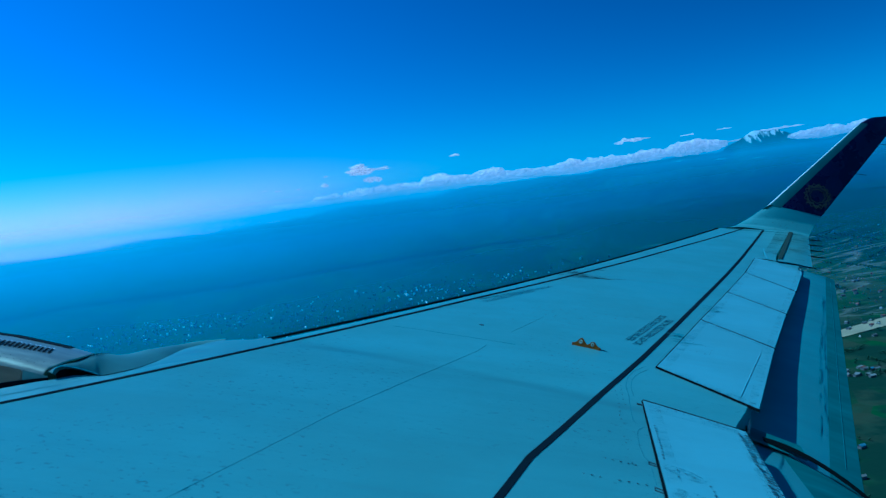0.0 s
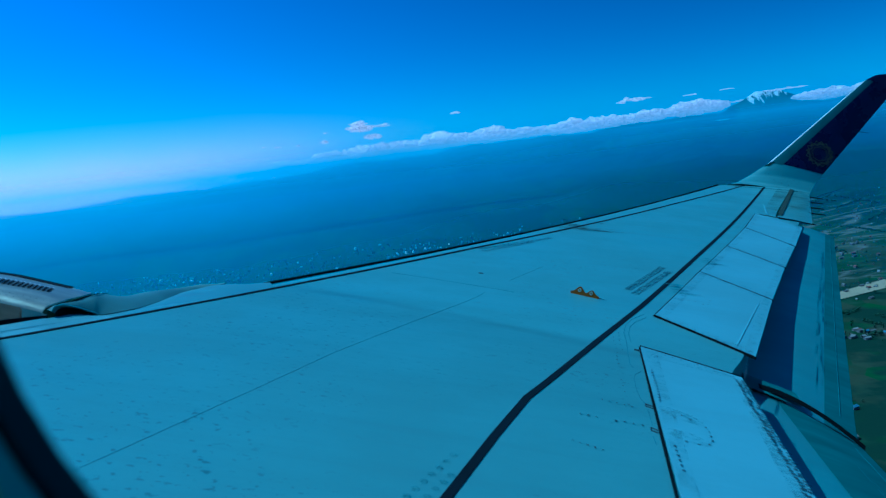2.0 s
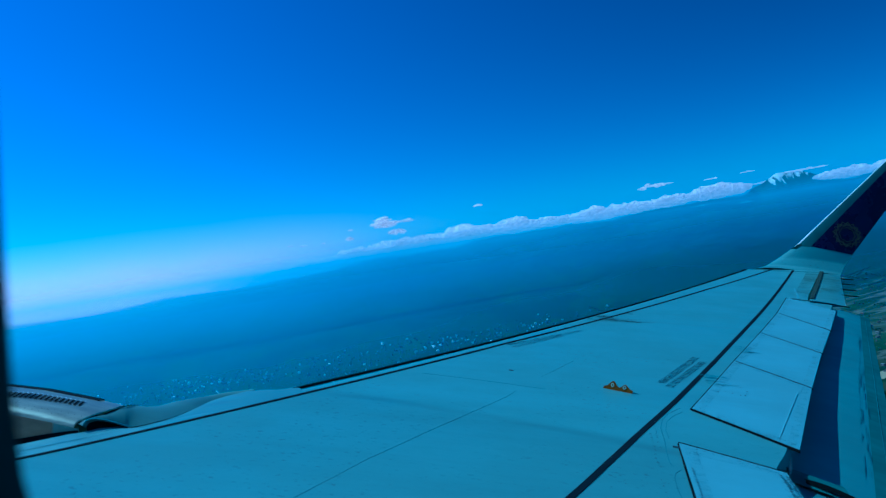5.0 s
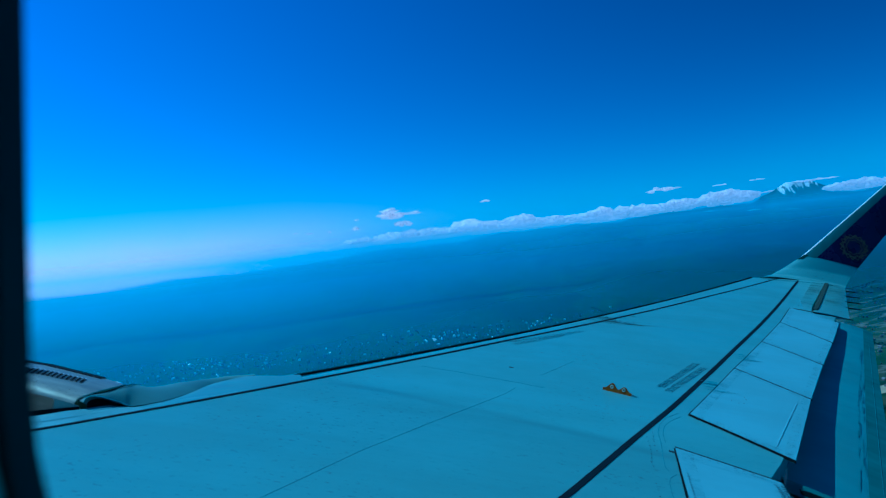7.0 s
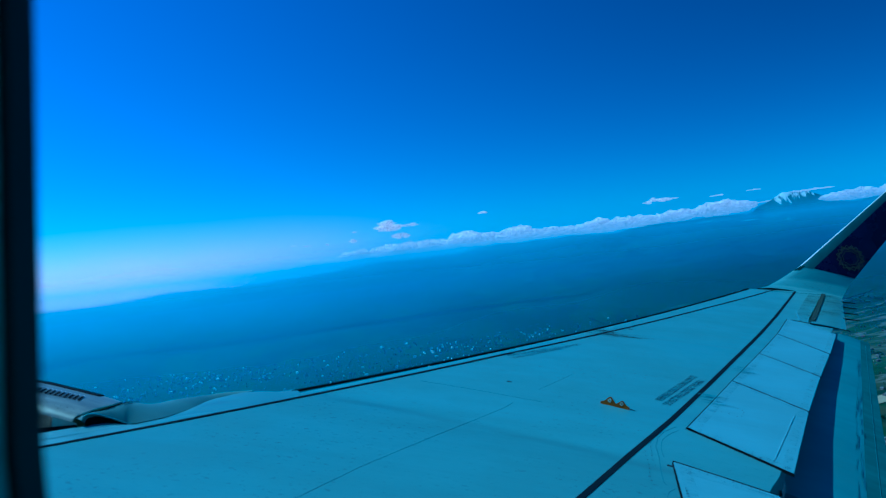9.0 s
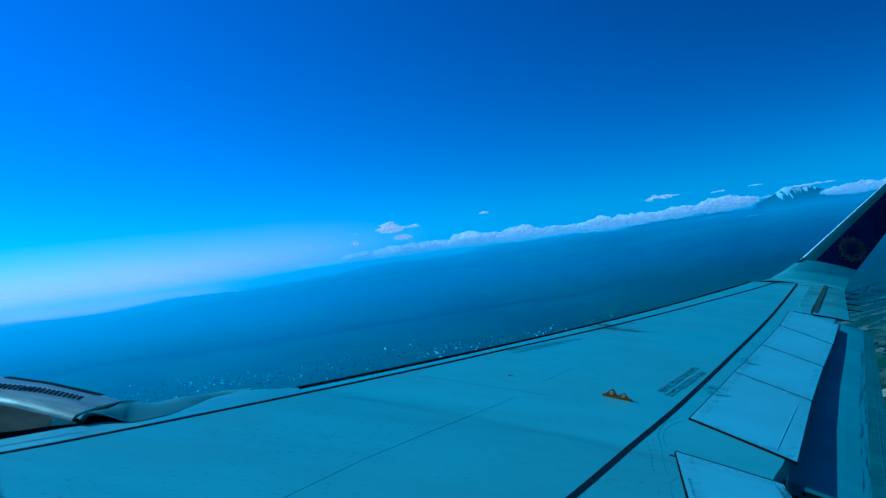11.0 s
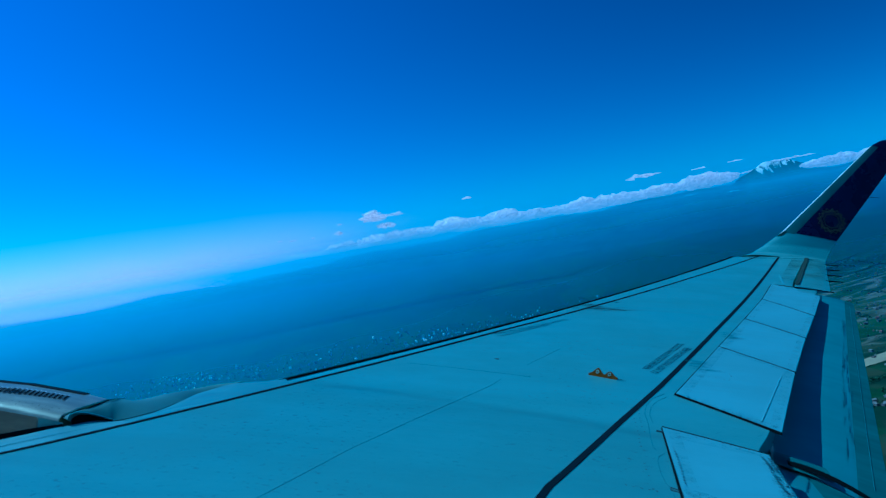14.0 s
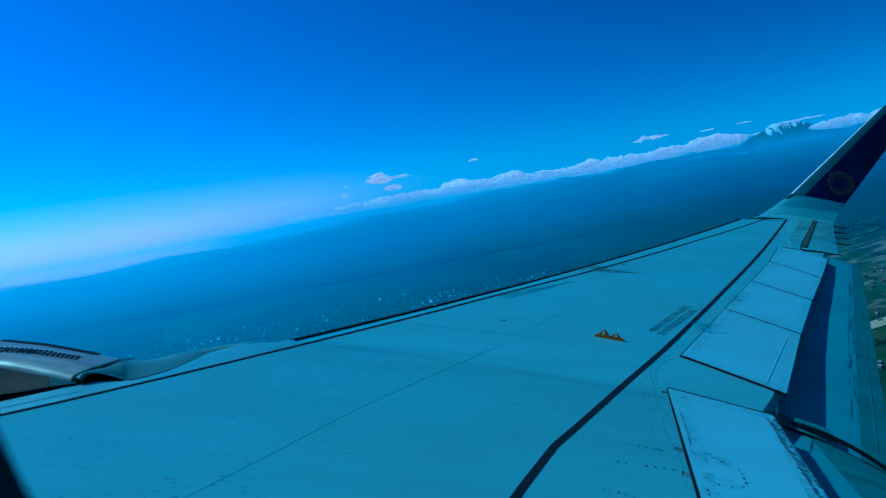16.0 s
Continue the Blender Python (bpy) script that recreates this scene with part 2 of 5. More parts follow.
def fixed_wing():
    bm = bmesh.new()
    rows = []
    stations = sorted(set(list(np.linspace(ROOT_Y, TIP_Y, 74)) + [13.0, 13.05, 6.4]))
    for y in stations:
        a = x_le(y)
        b = x_shroud(y) - 0.07 if y <= 13.02 else x_hinge(y)
        c = x_te_nominal(y) - a
        t = 0.11 * c
        row = [on_top(a + (b - a) * s, y) for s in np.linspace(0, 1, 26) ** 1.3]
        drop = 0.14 if y <= 13.02 else 0.09
        row += [Vector((b + 0.004, y, row[-1].z - drop))]
        row += [Vector((a + (b - a) * s, y, z_mid(y) - t * (0.35 + 0.65 * math.sin(math.pi * min(1, s * 1.1)) ** 0.8))) for s in (0.75, 0.5, 0.3, 0.15, 0.06)]
        row += [Vector((a - 0.035, y, z_mid(y) - 0.12)), Vector((a - 0.05, y, z_mid(y) - 0.07)), Vector((a - 0.03, y, z_mid(y) - 0.035))]
        rows.append(row)
    grid_faces(bm, rows, closed=True, caps=True)
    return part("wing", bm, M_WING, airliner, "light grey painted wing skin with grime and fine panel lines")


wing = fixed_wing()


def ribbon(name, pts, width, material, parent=wing, lift=0.003, label="", step=0.25, taper=None):
    """A thin painted or sealed strip that follows the upper skin."""
    bm = bmesh.new()
    line = []
    for (xa, ya), (xb, yb) in zip(pts, pts[1:]):
        n = max(1, int(math.hypot(xb - xa, yb - ya) / step))
        line += [(xa + (xb - xa) * i / n, ya + (yb - ya) * i / n) for i in range(n)]
    line.append(pts[-1])
    rows = []
    for i, (x, y) in enumerate(line):
        (xa, ya), (xb, yb) = line[max(0, i - 1)], line[min(len(line) - 1, i + 1)]
        d = Vector((xb - xa, yb - ya)).normalized()
        w = width / 2 * (taper(i / (len(line) - 1)) if taper else 1)
        px, py = -d.y * w, d.x * w
        rows.append([on_top(x + px, y + py, -0.004), on_top(x + px, y + py, lift), on_top(x - px, y - py, lift), on_top(x - px, y - py, -0.004)])
    grid_faces(bm, rows)
    return part(name, bm, material, parent, label)


def plate(name, corners, material, parent, lift=0.012, gap=0.006, thick=0.02, label="", n=12, bow=0.0):
    """A control-surface panel on the upper skin; corners (x, y): front inboard, rear inboard, rear outboard, front outboard."""
    a, b, c, d = (Vector(p) for p in corners)
    mid = (a + b + c + d) / 4
    a, b, c, d = (p + (mid - p).normalized() * gap * 1.4 for p in (a, b, c, d))
    bm = bmesh.new()
    rows = []
    for i in range(n + 1):
        s = i / n
        p, q = a.lerp(d, s), b.lerp(c, s)
        top = [on_top(*p.lerp(q, j / n), lift + bow * math.sin(math.pi * j / n)) for j in range(n + 1)]
        rows.append([top[0] - Vector((0, 0, thick)), *top, top[-1] - Vector((0, 0, thick))])
    grid_faces(bm, rows)
    for row in (rows[0], rows[-1]):
        low = [bm.verts.new(p - Vector((0, 0, thick + 0.002))) for p in row[1:-1]]
        up = [bm.verts.new(p) for p in row[1:-1]]
        for i in range(len(up) - 1):
            bm.faces.new((up[i], up[i + 1], low[i + 1], low[i]))
    return part(name, bm, material, parent, label)


# ---- spoilers and their dark gaps ----
FRONT = [(4.870, 6.415), (5.064, 7.206), (5.70, 8.96), (6.275, 10.492), (6.811, 11.924), (7.279, 13.284)]
REAR = [(5.376, 6.125), (5.567, 6.57), (6.13, 8.25), (6.655, 9.73), (7.142, 11.039), (7.668, 12.497)]
spoilers = [plate("spoiler", [(4.735, 3.90), (5.245, 3.70), REAR[0], FRONT[0]], M_SPOILER, airliner, label="pale inboard spoiler panel with rows of dark fasteners")]
for k in range(1, 5):
    spoilers.append(plate("spoiler", [FRONT[k], REAR[k], REAR[k + 1], FRONT[k + 1]], M_SPOILER, airliner, label="pale outboard spoiler panel with hinge smudges"))
ribbon("hinge_seal", [(4.72, 3.9), FRONT[0]], 0.012, M_GAP, lift=0.006)
ribbon("hinge_seal", FRONT[1:], 0.016, M_GAP, lift=0.006)
ribbon("side_seal", [FRONT[1], REAR[1]], 0.006, M_GAP, lift=0.0145)
ribbon("side_seal", [FRONT[0], REAR[0]], 0.007, M_GAP, lift=0.0145)
for k in (2, 3, 4):
    ribbon("side_seal", [FRONT[k], REAR[k]], 0.008, M_GAP, lift=0.0145)
ribbon("side_seal", [FRONT[5], (7.98, 12.95)], 0.02, M_GAP, lift=0.006)


# ---- aileron ----
def aileron():
    bm = bmesh.new()
    rows = []
    for y in np.linspace(13.25, 16.35, 14):
        a = x_hinge(y) + 0.03
        b = pw([(13.2, 8.02), (16.4, 8.98)])(y)
        z = z_top(x_hinge(y), y)
        up = [Vector((a + (b - a) * s, y, z - 0.004 - 0.05 * s * s)) for s in np.linspace(0, 1, 7)]
        rows.append([Vector((a, y, z - 0.08)), *up, Vector((a + 0.02, y, z - 0.1))])
    grid_faces(bm, rows, closed=True, caps=True)
    return part("aileron", bm, M_WING, airliner, "grey aileron at the wing tip")


ail = aileron()
ribbon("hinge_seal", [(7.64, 13.4), (8.66, 16.35)], 0.06, M_TIPSEAL, lift=0.010)
# pale strip stands in for a streak of reflected light
ribbon("paint_streak", [(7.45, 13.32), (7.65, 14.25)], 0.03, M_SPOILER, lift=0.006, taper=lambda v: 0.3 + 0.7 * (1 - v), label="pale strip painted for a streak of reflected light")


# ---- flaps, set down for the climb ----
FLAP_TE = pw([(1.9, 6.02), (6.2, 6.05), (9.68, 7.18), (13.05, 8.26)])


flap_drop = pw([(1.9, 1.0), (6.5, 1.0), (13.0, 0.5)])


def flap(name, y0, y1, label, lean0=0.0, lean1=0.0, rear=11):
    """lean0, lean1: how far the inboard and the outboard end slant outboard toward the hinge."""
    bm = bmesh.new()
    rows = []
    for y in np.linspace(y0, y1, 24):
        a, b = x_shroud(y) - 0.35, FLAP_TE(y)
        lean = lean0 + (lean1 - lean0) * (y - y0) / (y1 - y0)
        z0 = z_top(x_shroud(y), y)
        top = []
        for s in np.linspace(0, 1, 14):
            top.append(Vector((a + (b - a) * s, y + lean * (1 - s), z0 - (0.042 + 0.258 * s ** 1.8 + 0.05 * (1 - s) ** 3) * flap_drop(y))))
        low = [Vector((p.x, p.y, p.z - 0.16 * (1 - s) - 0.006)) for p, s in list(zip(top, np.linspace(0, 1, 14)))[::-1]]
        rows.append(top + low)
    grid_faces(bm, rows, closed=True, caps=True)
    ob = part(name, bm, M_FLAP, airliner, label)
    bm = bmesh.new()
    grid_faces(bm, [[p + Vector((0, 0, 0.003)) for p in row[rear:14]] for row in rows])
    part("rear_panel", bm, M_FLAP_REAR, ob, "rear skin of the flap, toned darker")
    bm = bmesh.new()
    r2 = random.Random(int(y1 * 10))
    for i in range(60):
        q, u = r2.gauss(r2.choice((4.5, 9.5, 10.5, 16)), 1.1) % 22, r2.gauss(10.6, 0.2)
        l, w = r2.uniform(0.3, 1.6), r2.uniform(0.008, 0.05)
        pts = []
        for dq, du in ((0, -w), (l, -w * 0.6), (l * 1.1, w * 0.5), (l * 0.3, w)):
            a, b = min(22.99, q + dq), u + du
            i0, j0 = int(a), int(b)
            p = rows[i0][j0].lerp(rows[i0 + 1][j0], a - i0).lerp(rows[i0][j0 + 1].lerp(rows[i0 + 1][j0 + 1], a - i0), b - j0)
            pts.append(bm.verts.new(p + Vector((0, 0, 0.004 + 0.00002 * i))))
        bm.faces.new(pts)
    tagged(part("grime", bm, M_GRIME, ob, "dark rubbed grime marks", smooth=False), kind="stuff")
    bm = bmesh.new()
    grid_faces(bm, [[row[12] + Vector((dx, 0, 0.006)) for dx in (0.0, 0.003)] for row in rows[1:-1]])
    part("index_line", bm, M_FLAP, ob, "thin pale line along the flap")
    return ob


flap("flap", 1.95, 6.17, "grey inboard flap lowered a little", 0.0, 0.66, 8)
flap("flap", 6.195, 13.02, "grey outboard flap lowered a little, streaked with grime", 0.66, 0.0)


# ---- sealing lines and panel joints on the wing ----
ribbon("rear_walk_line", [(3.76, 3.3), (4.10, 4.80), (4.223, 5.29), (4.32, 5.555), (4.63, 6.43), (5.0, 7.42), (5.88, 9.88), (6.58, 11.8), (7.04, 13.08), (8.22, 16.42)], 0.037, M_BLACK, label="wide black sealed line along the rear spar")
ribbon("front_walk_line", [(0.9, 3.6), (1.85, 5.3), (2.13, 5.84), (2.86, 7.27), (3.75, 9.02), (5.22, 11.72), (6.32, 13.75), (7.92, 16.55)], 0.029, M_BLACK, lift=0.0045, taper=lambda v: 0.6 + 0.4 * min(1.0, v * 3), label="thin black line behind the leading edge")
# black strip on the skin paints the shade of the slat gap
ribbon("leading_edge_gap", [(2.46, 7.0), (4.60, 11.05), (7.45, 16.45)], 0.038, M_GAP, lift=0.012, label="black strip for the shaded slat gap along the leading edge")
ribbon("panel_joint", [(2.60, 3.3), (2.976, 4.556), (3.274, 5.55), (3.513, 6.19), (3.87, 7.08), (3.92, 7.26)], 0.0026, M_FAINT, lift=0.001)
ribbon("panel_joint", [(4.083, 7.75), (4.337, 8.43)], 0.002, M_FAINT, lift=0.001)


# ---- winglet ----
WL = [((7.56, 16.48, 1.795), (9.00, 16.48, 1.76), (0, 0, 1)),
      ((7.82, 16.78, 1.875), (9.10, 16.72, 1.85), (0, -0.35, 0.94)),
      ((8.08, 16.94, 2.04), (9.22, 16.90, 2.02), (0, -0.7, 0.7)),
      ((8.42, 17.05, 2.31), (9.36, 17.00, 2.20), (0, -0.93, 0.37)),
      ((9.27, 17.40, 3.17), (10.02, 17.40, 3.05), (0, -0.94, 0.34)),
      ((10.12, 17.75, 4.03), (10.68, 17.76, 3.92), (0, -0.95, 0.3)),
      ((10.33, 17.79, 4.16), (10.84, 17.81, 4.17), (0, -0.95, 0.3)),
      ((10.62, 17.82, 4.21), (10.90, 17.83, 4.24), (0, -0.95, 0.3))]


def winglet_point(v, u, side):
    """v: station along the winglet, u: chord fraction, side: +1 inner face, -1 outer."""
    i = min(int(v), len(WL) - 2)
    f = v - i
    le, te, n = (Vector(p).lerp(Vector(q), f) for p, q in zip(WL[i], WL[i + 1]))
    t = 0.055 * (te - le).length * (u ** 0.5 * (1 - u) * 2.6 + 0.02 * (1 - u))
    return le.lerp(te, u) + n.normalized() * t * side


def winglet_piece(name, v0, v1, u0, u1, sides, material, parent, lift=0.0, label="", nv=20, nu=10):
    bm = bmesh.new()
    for side in sides:
        rows = []
        for v in np.linspace(v0, v1, nv):
            rows.append([winglet_point(v, u, side) + Vector((0, -lift * side, 0)) for u in np.linspace(u0, u1, nu)])
        grid_faces(bm, rows)
    bmesh.ops.remove_doubles(bm, verts=bm.verts, dist=0.0005)
    bmesh.ops.recalc_face_normals(bm, faces=bm.faces)
    return part(name, bm, material, parent, label)


winglet = winglet_piece("winglet", 0, 7, 0, 1, (1, -1), M_WING, airliner, label="upswept winglet painted navy with a bright leading edge", nv=50, nu=16)
winglet_piece("navy_panel", 3.0, 7.0, 0.25, 1.0, (1,), M_NAVY, winglet, 0.004, "dark navy painted face", nv=30)
winglet_piece("navy_tip", 5.1, 7.0, 0.0, 0.25, (1,), M_NAVY, winglet, 0.005, "dark navy painted tip", nv=10)
M_LENS = plain("dark_lamp_glass", (0.02, 0.05, 0.04), 0.1, vary=0.2)
winglet_piece("position_light", 2.72, 3.02, 0.0, 0.085, (1,), M_LENS, winglet, 0.006, "dark glass of the position light", nv=8)
# the band's dark reflection is put into its base colour
M_EDGE_DARK = plain("dark_reflection_tone", (0.065, 0.13, 0.125), 0.42, 0.1, vary=0.2, scale=3, stretch=(1, 1, 0.4))
winglet_piece("edge_band", 2.95, 5.1, 0.03, 0.25, (1,), M_EDGE_DARK, winglet, 0.0025, "band behind the leading edge, its dark reflection painted in")
# the edge's sun highlight, put into the colour
winglet_piece("polished_edge", 2.9, 5.1, 0.0, 0.03, (1, -1), M_HILITE, winglet, 0.003, "leading edge painted white for its sun highlight")


# ---- engine ----
ENG_Y, ENG_Z = 5.75, -0.71
# mean place of the camera's eye in the cabin
EYE = Vector((4.10, 1.56, 1.26))
nac_r = pw([(-2.6, 1.02), (-2.5, 1.12), (-2.2, 1.20), (-1.0, 1.27), (0.6, 1.27), (1.25, 1.26), (1.54, 1.25), (1.85, 1.215), (2.05, 1.18)])
SIDE_Y = 5.425
# scales, turns and shifts the engine about the eye to fit the camera's view
TAIL = Vector((1.8, 5.6, 0.45))
FIT_VIEW = (Matrix.Translation(EYE) @ Matrix.Scale(1.0816, 4) @ Matrix.Translation(TAIL + Vector((0.0357, -0.1568, 0.0214)) - EYE)
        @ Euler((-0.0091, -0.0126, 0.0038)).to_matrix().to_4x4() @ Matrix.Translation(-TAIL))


def nac_point(x, a, lift=0.0):
    """Round cowl; toward its tail the inboard side is a flat wall below a rolled lip."""
    r = nac_r(x) + lift
    y, z = ENG_Y + r * math.sin(a), ENG_Z + r * math.cos(a)
    f = min(1.0, max(0.0, (x + 0.4) / 1.2))
    if a < 0:
        d = y - SIDE_Y
        y += f * (SIDE_Y - 0.006 + (d + math.sqrt(d * d + 0.007)) / 2 - y)
    # past the crest the cowl falls away
    z -= 0.24 * max(0.0, y - ENG_Y - 0.05) * f
    return Vector((x, y, z))


def nacelle():
    bm = bmesh.new()
    angles = list(np.linspace(-math.pi, -0.5, 30, endpoint=False)) + list(np.linspace(-0.5, -0.15, 44, endpoint=False)) + list(np.linspace(-0.15, math.pi, 70, endpoint=False))
    # the rear edge, cut along the seam of the fairing
    rear = pw([(-0.9, 1.80), (-0.5, 1.88), (-0.31, 1.885), (-0.26, 1.89), (-0.2, 1.91), (-0.14, 1.925), (-0.08, 1.938), (0.0, 1.945), (0.06, 1.935), (0.1, 1.90), (0.6, 1.40), (3.2, 1.0)])
    ends = [rear(a) for a in angles]
    rows = [[nac_point(-2.6 + (e + 2.6) * s, a) for a, e in zip(angles, ends)] for s in np.linspace(0, 1, 44)]
    rows.append([nac_point(e + 0.002, a, -0.006) for a, e in zip(angles, ends)])
    rows.append([nac_point(e - 0.4, a, -0.12) for a, e in zip(angles, ends)])
    grid_faces(bm, rows, closed=True, caps=True)
    ob = part("engine_nacelle", bm, M_COWL, airliner, "bare-metal grey engine nacelle with a row of vent slots")
    for x0, x1, material, label in ((0.5, 1.79, M_SIDE, "brown side panel"), (1.798, 1.925, M_COWL_AFT, "grey aft side panel")):
        bm = bmesh.new()
        grid_faces(bm, [[Vector((x, SIDE_Y - 0.012 - 0.004 * math.sin(math.pi * q), nac_point(x, -0.30).z - 0.012 - 0.6 * q)) for q in np.linspace(0, 1, 8)] for x in np.linspace(x0, x1, 16)])
        part("side_panel", bm, material, ob, label)
    return ob


nac = nacelle()
front_line = pw([(3.6, 0.9), (5.3, 1.85), (5.84, 2.13), (7.27, 2.86)])


def pylon():
    """Fairing that runs from the cowl's rear seam over the pylon to the leading edge, arched open beside the slat."""
    # both lines are placed to fit the camera's view
    low = [Vector(p) for p in ((1.787, 5.591, 0.396), (1.784, 5.620, 0.412), (1.792, 5.646, 0.420), (1.803, 5.680, 0.419), (1.828, 5.720, 0.410), (1.864, 5.770, 0.391), (1.908, 5.810, 0.371), (1.928, 5.820, 0.364), (1.972, 5.870, 0.371),
                              (2.007, 5.960, 0.378), (2.026, 6.090, 0.380), (2.023, 6.280, 0.381), (2.013, 6.500, 0.379), (1.986, 6.779, 0.381), (2.022, 6.923, 0.396), (2.092, 6.990, 0.414), (2.170, 7.040, 0.435))]
    top = [Vector(p) for p in ((1.746, 5.608, 0.398), (1.753, 5.636, 0.407), (1.760, 5.676, 0.413), (1.766, 5.729, 0.418), (1.776, 5.811, 0.420), (1.788, 5.885, 0.431), (1.803, 5.945, 0.439), (1.804, 6.030, 0.439), (1.772, 6.220, 0.411),
                              (1.745, 6.360, 0.377), (1.742, 6.500, 0.359), (1.757, 6.700, 0.356), (1.803, 6.850, 0.363), (1.875, 6.950, 0.381), (1.990, 7.000, 0.410), (2.063, 7.064, 0.419), (2.142, 7.130, 0.425))]

    def curve(pts, v):
        """A smooth line through the points; v runs from 0 to 1."""
        v *= len(pts) - 1
        i = min(int(v), len(pts) - 2)
        f, a, b = v - i, pts[i], pts[i + 1]
        m0, m1 = (b - pts[max(0, i - 1)]) / 2, (pts[min(len(pts) - 1, i + 2)] - a) / 2
        return a * (2 * f ** 3 - 3 * f * f + 1) + m0 * (f ** 3 - 2 * f * f + f) + b * (3 * f * f - 2 * f ** 3) + m1 * (f ** 3 - f * f)

    # slides a point toward the eye, to cover what lies behind it in view
    near = lambda p: p + (EYE - p).normalized() * 0.016
    bm = bmesh.new()
    rows = []
    for v in np.linspace(0, 1, 61):
        a, b = curve(low, v), curve(top, v)
        ahead = min(1.0, max(0.0, (0.5 - v) / 0.12))
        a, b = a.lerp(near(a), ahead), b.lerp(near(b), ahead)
        bulge = Vector((0.0, -0.25, 1.0)).normalized() * 0.08 * (b - a).length
        rows.append([a + Vector((-0.01, 0.05, -0.02))] + [a.lerp(b, q) + bulge * math.sin(math.pi * q) for q in np.linspace(0, 1, 9)] + [b + Vector((-0.03, 0.07, -0.04)), b + Vector((-0.05, 0.14, -0.3))])
    grid_faces(bm, rows)
    ob = part("pylon", bm, M_PYLON, airliner, "grey-green pylon fairing between engine and wing")
    # dark seam where the cowl ends
    bm = bmesh.new()
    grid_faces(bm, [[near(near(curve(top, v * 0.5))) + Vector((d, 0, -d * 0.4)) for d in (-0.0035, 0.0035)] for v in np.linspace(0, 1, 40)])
    part("seam", bm, M_GAP, ob, "dark seam along the cowl's rear edge")
    # pale rim of the arch, and a black sheet for the shade behind it
    bm = bmesh.new()
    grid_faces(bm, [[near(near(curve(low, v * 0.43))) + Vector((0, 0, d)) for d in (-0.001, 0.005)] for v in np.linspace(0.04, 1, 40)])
    part("arch_rim", bm, M_TAB, ob, "pale rim of the arch")
    bm = bmesh.new()
    grid_faces(bm, [[curve(low, v * 0.43) + Vector((-0.02, 0.05, 0.01)), curve(low, v * 0.43) + Vector((0.0, 0.06, -0.05)), curve(low, v * 0.43) + Vector((0.0, 0.06, -0.2))] for v in np.linspace(0, 1, 30)])
    part("hollow", bm, M_GAP, ob, "black sheet for the shade under the arch")
    # the wing's glove that meets the fairing
    edge = ((1.853, 5.950, 0.340), (1.909, 6.050, 0.351), (1.959, 6.200, 0.357), (1.982, 6.450, 0.368), (1.979, 6.750, 0.379), (2.030, 6.950, 0.397), (2.107, 7.000, 0.420), (2.186, 7.050, 0.433), (2.264, 7.050, 0.444), (2.361, 7.050, 0.456), (2.436, 7.120, 0.473))
    base = [(front_line(y) - 0.006, y) for y in (5.724, 5.789, 5.866, 6.015, 6.158, 6.286, 6.385, 6.481, 6.561, 6.670, 6.768)]
    edge, base = [Vector(p) for p in edge], [on_top(*p, 0.004) for p in base]
    bm = bmesh.new()
    rows = []
    for v in np.linspace(0, 1, 51):
        a, b = curve(edge, v), curve(base, v)
        rows.append([a + Vector((-0.03, 0.05, -0.15)), a + Vector((-0.012, 0.02, -0.012))] + [a.lerp(b, q) + Vector((0, 0, 0.10 * (b - a).length * (q * (1 - q)) * (1 - q))) for q in (0, 0.12, 0.3, 0.5, 0.75, 1)])
    grid_faces(bm, rows)
    part("wing_glove", bm, M_GLOVE, wing, "pale leading-edge glove beside the pylon")
    # paler slat surface ahead of the front line, with its curled end
    edge = ((1.525, 5.300, 0.308), (1.627, 5.400, 0.332), (1.690, 5.450, 0.347), (1.758, 5.500, 0.364), (1.799, 5.580, 0.368), (1.832, 5.680, 0.372), (1.848, 5.780, 0.364), (1.862, 5.920, 0.348))
    base = [(front_line(y) - 0.006, y) for y in (5.08, 5.22, 5.31, 5.40, 5.485, 5.57, 5.65, 5.73)]
    edge, base = [Vector(p) for p in edge], [on_top(*p, 0.004) for p in base]
    bm = bmesh.new()
    rows = []
    for v in np.linspace(0, 1, 41):
        a, b = curve(edge, v), curve(base, v)
        rows.append([a + Vector((-0.02, 0.03, -0.08)) * (1 - v), a + Vector((-0.006, 0.008, -0.006)) * (1 - v)] + [a.lerp(b, q) for q in (0, 0.3, 0.6, 1)])
    grid_faces(bm, rows)
    slat = part("edge_strip", bm, M_SLAT, wing, "paler paint along the leading edge")
    bm = bmesh.new()
    grid_faces(bm, [[curve(edge, v).lerp(curve(base, v), q) + Vector((0, 0, 0.002)) for q in (0.52 + 0.1 * v, 0.57 + 0.05 * v)] for v in np.linspace(0, 0.92, 30)])
    part("slat_step", bm, M_GLOVE, slat, "thin darker step along the slat")
    rim = [Vector(p) for p in ((1.780, 5.735, 0.356), (1.780, 5.800, 0.360), (1.766, 5.900, 0.348), (1.777, 5.970, 0.339), (1.789, 6.050, 0.320))]
    bm = bmesh.new()
    grid_faces(bm, [[curve(rim, v) + Vector((0.0, 0.01, 0.0)), curve(rim, v) + Vector((0.004, -0.01, -0.012 - 0.03 * math.sin(math.pi * v) * (1 - v))), curve(rim, v) + Vector((0.01, -0.01, -0.06))] for v in np.linspace(0, 1, 24)])
    part("slat_rim", bm, M_SLAT, wing, "bright curved rim of the slat's end")
    # black sheet painted for the shade between the cowl's side and the slat
    bm = bmesh.new()
    deep = pw([(0.5, 0.155), (1.464, 0.330), (1.642, 0.362), (1.782, 0.396), (1.93, 0.424)])
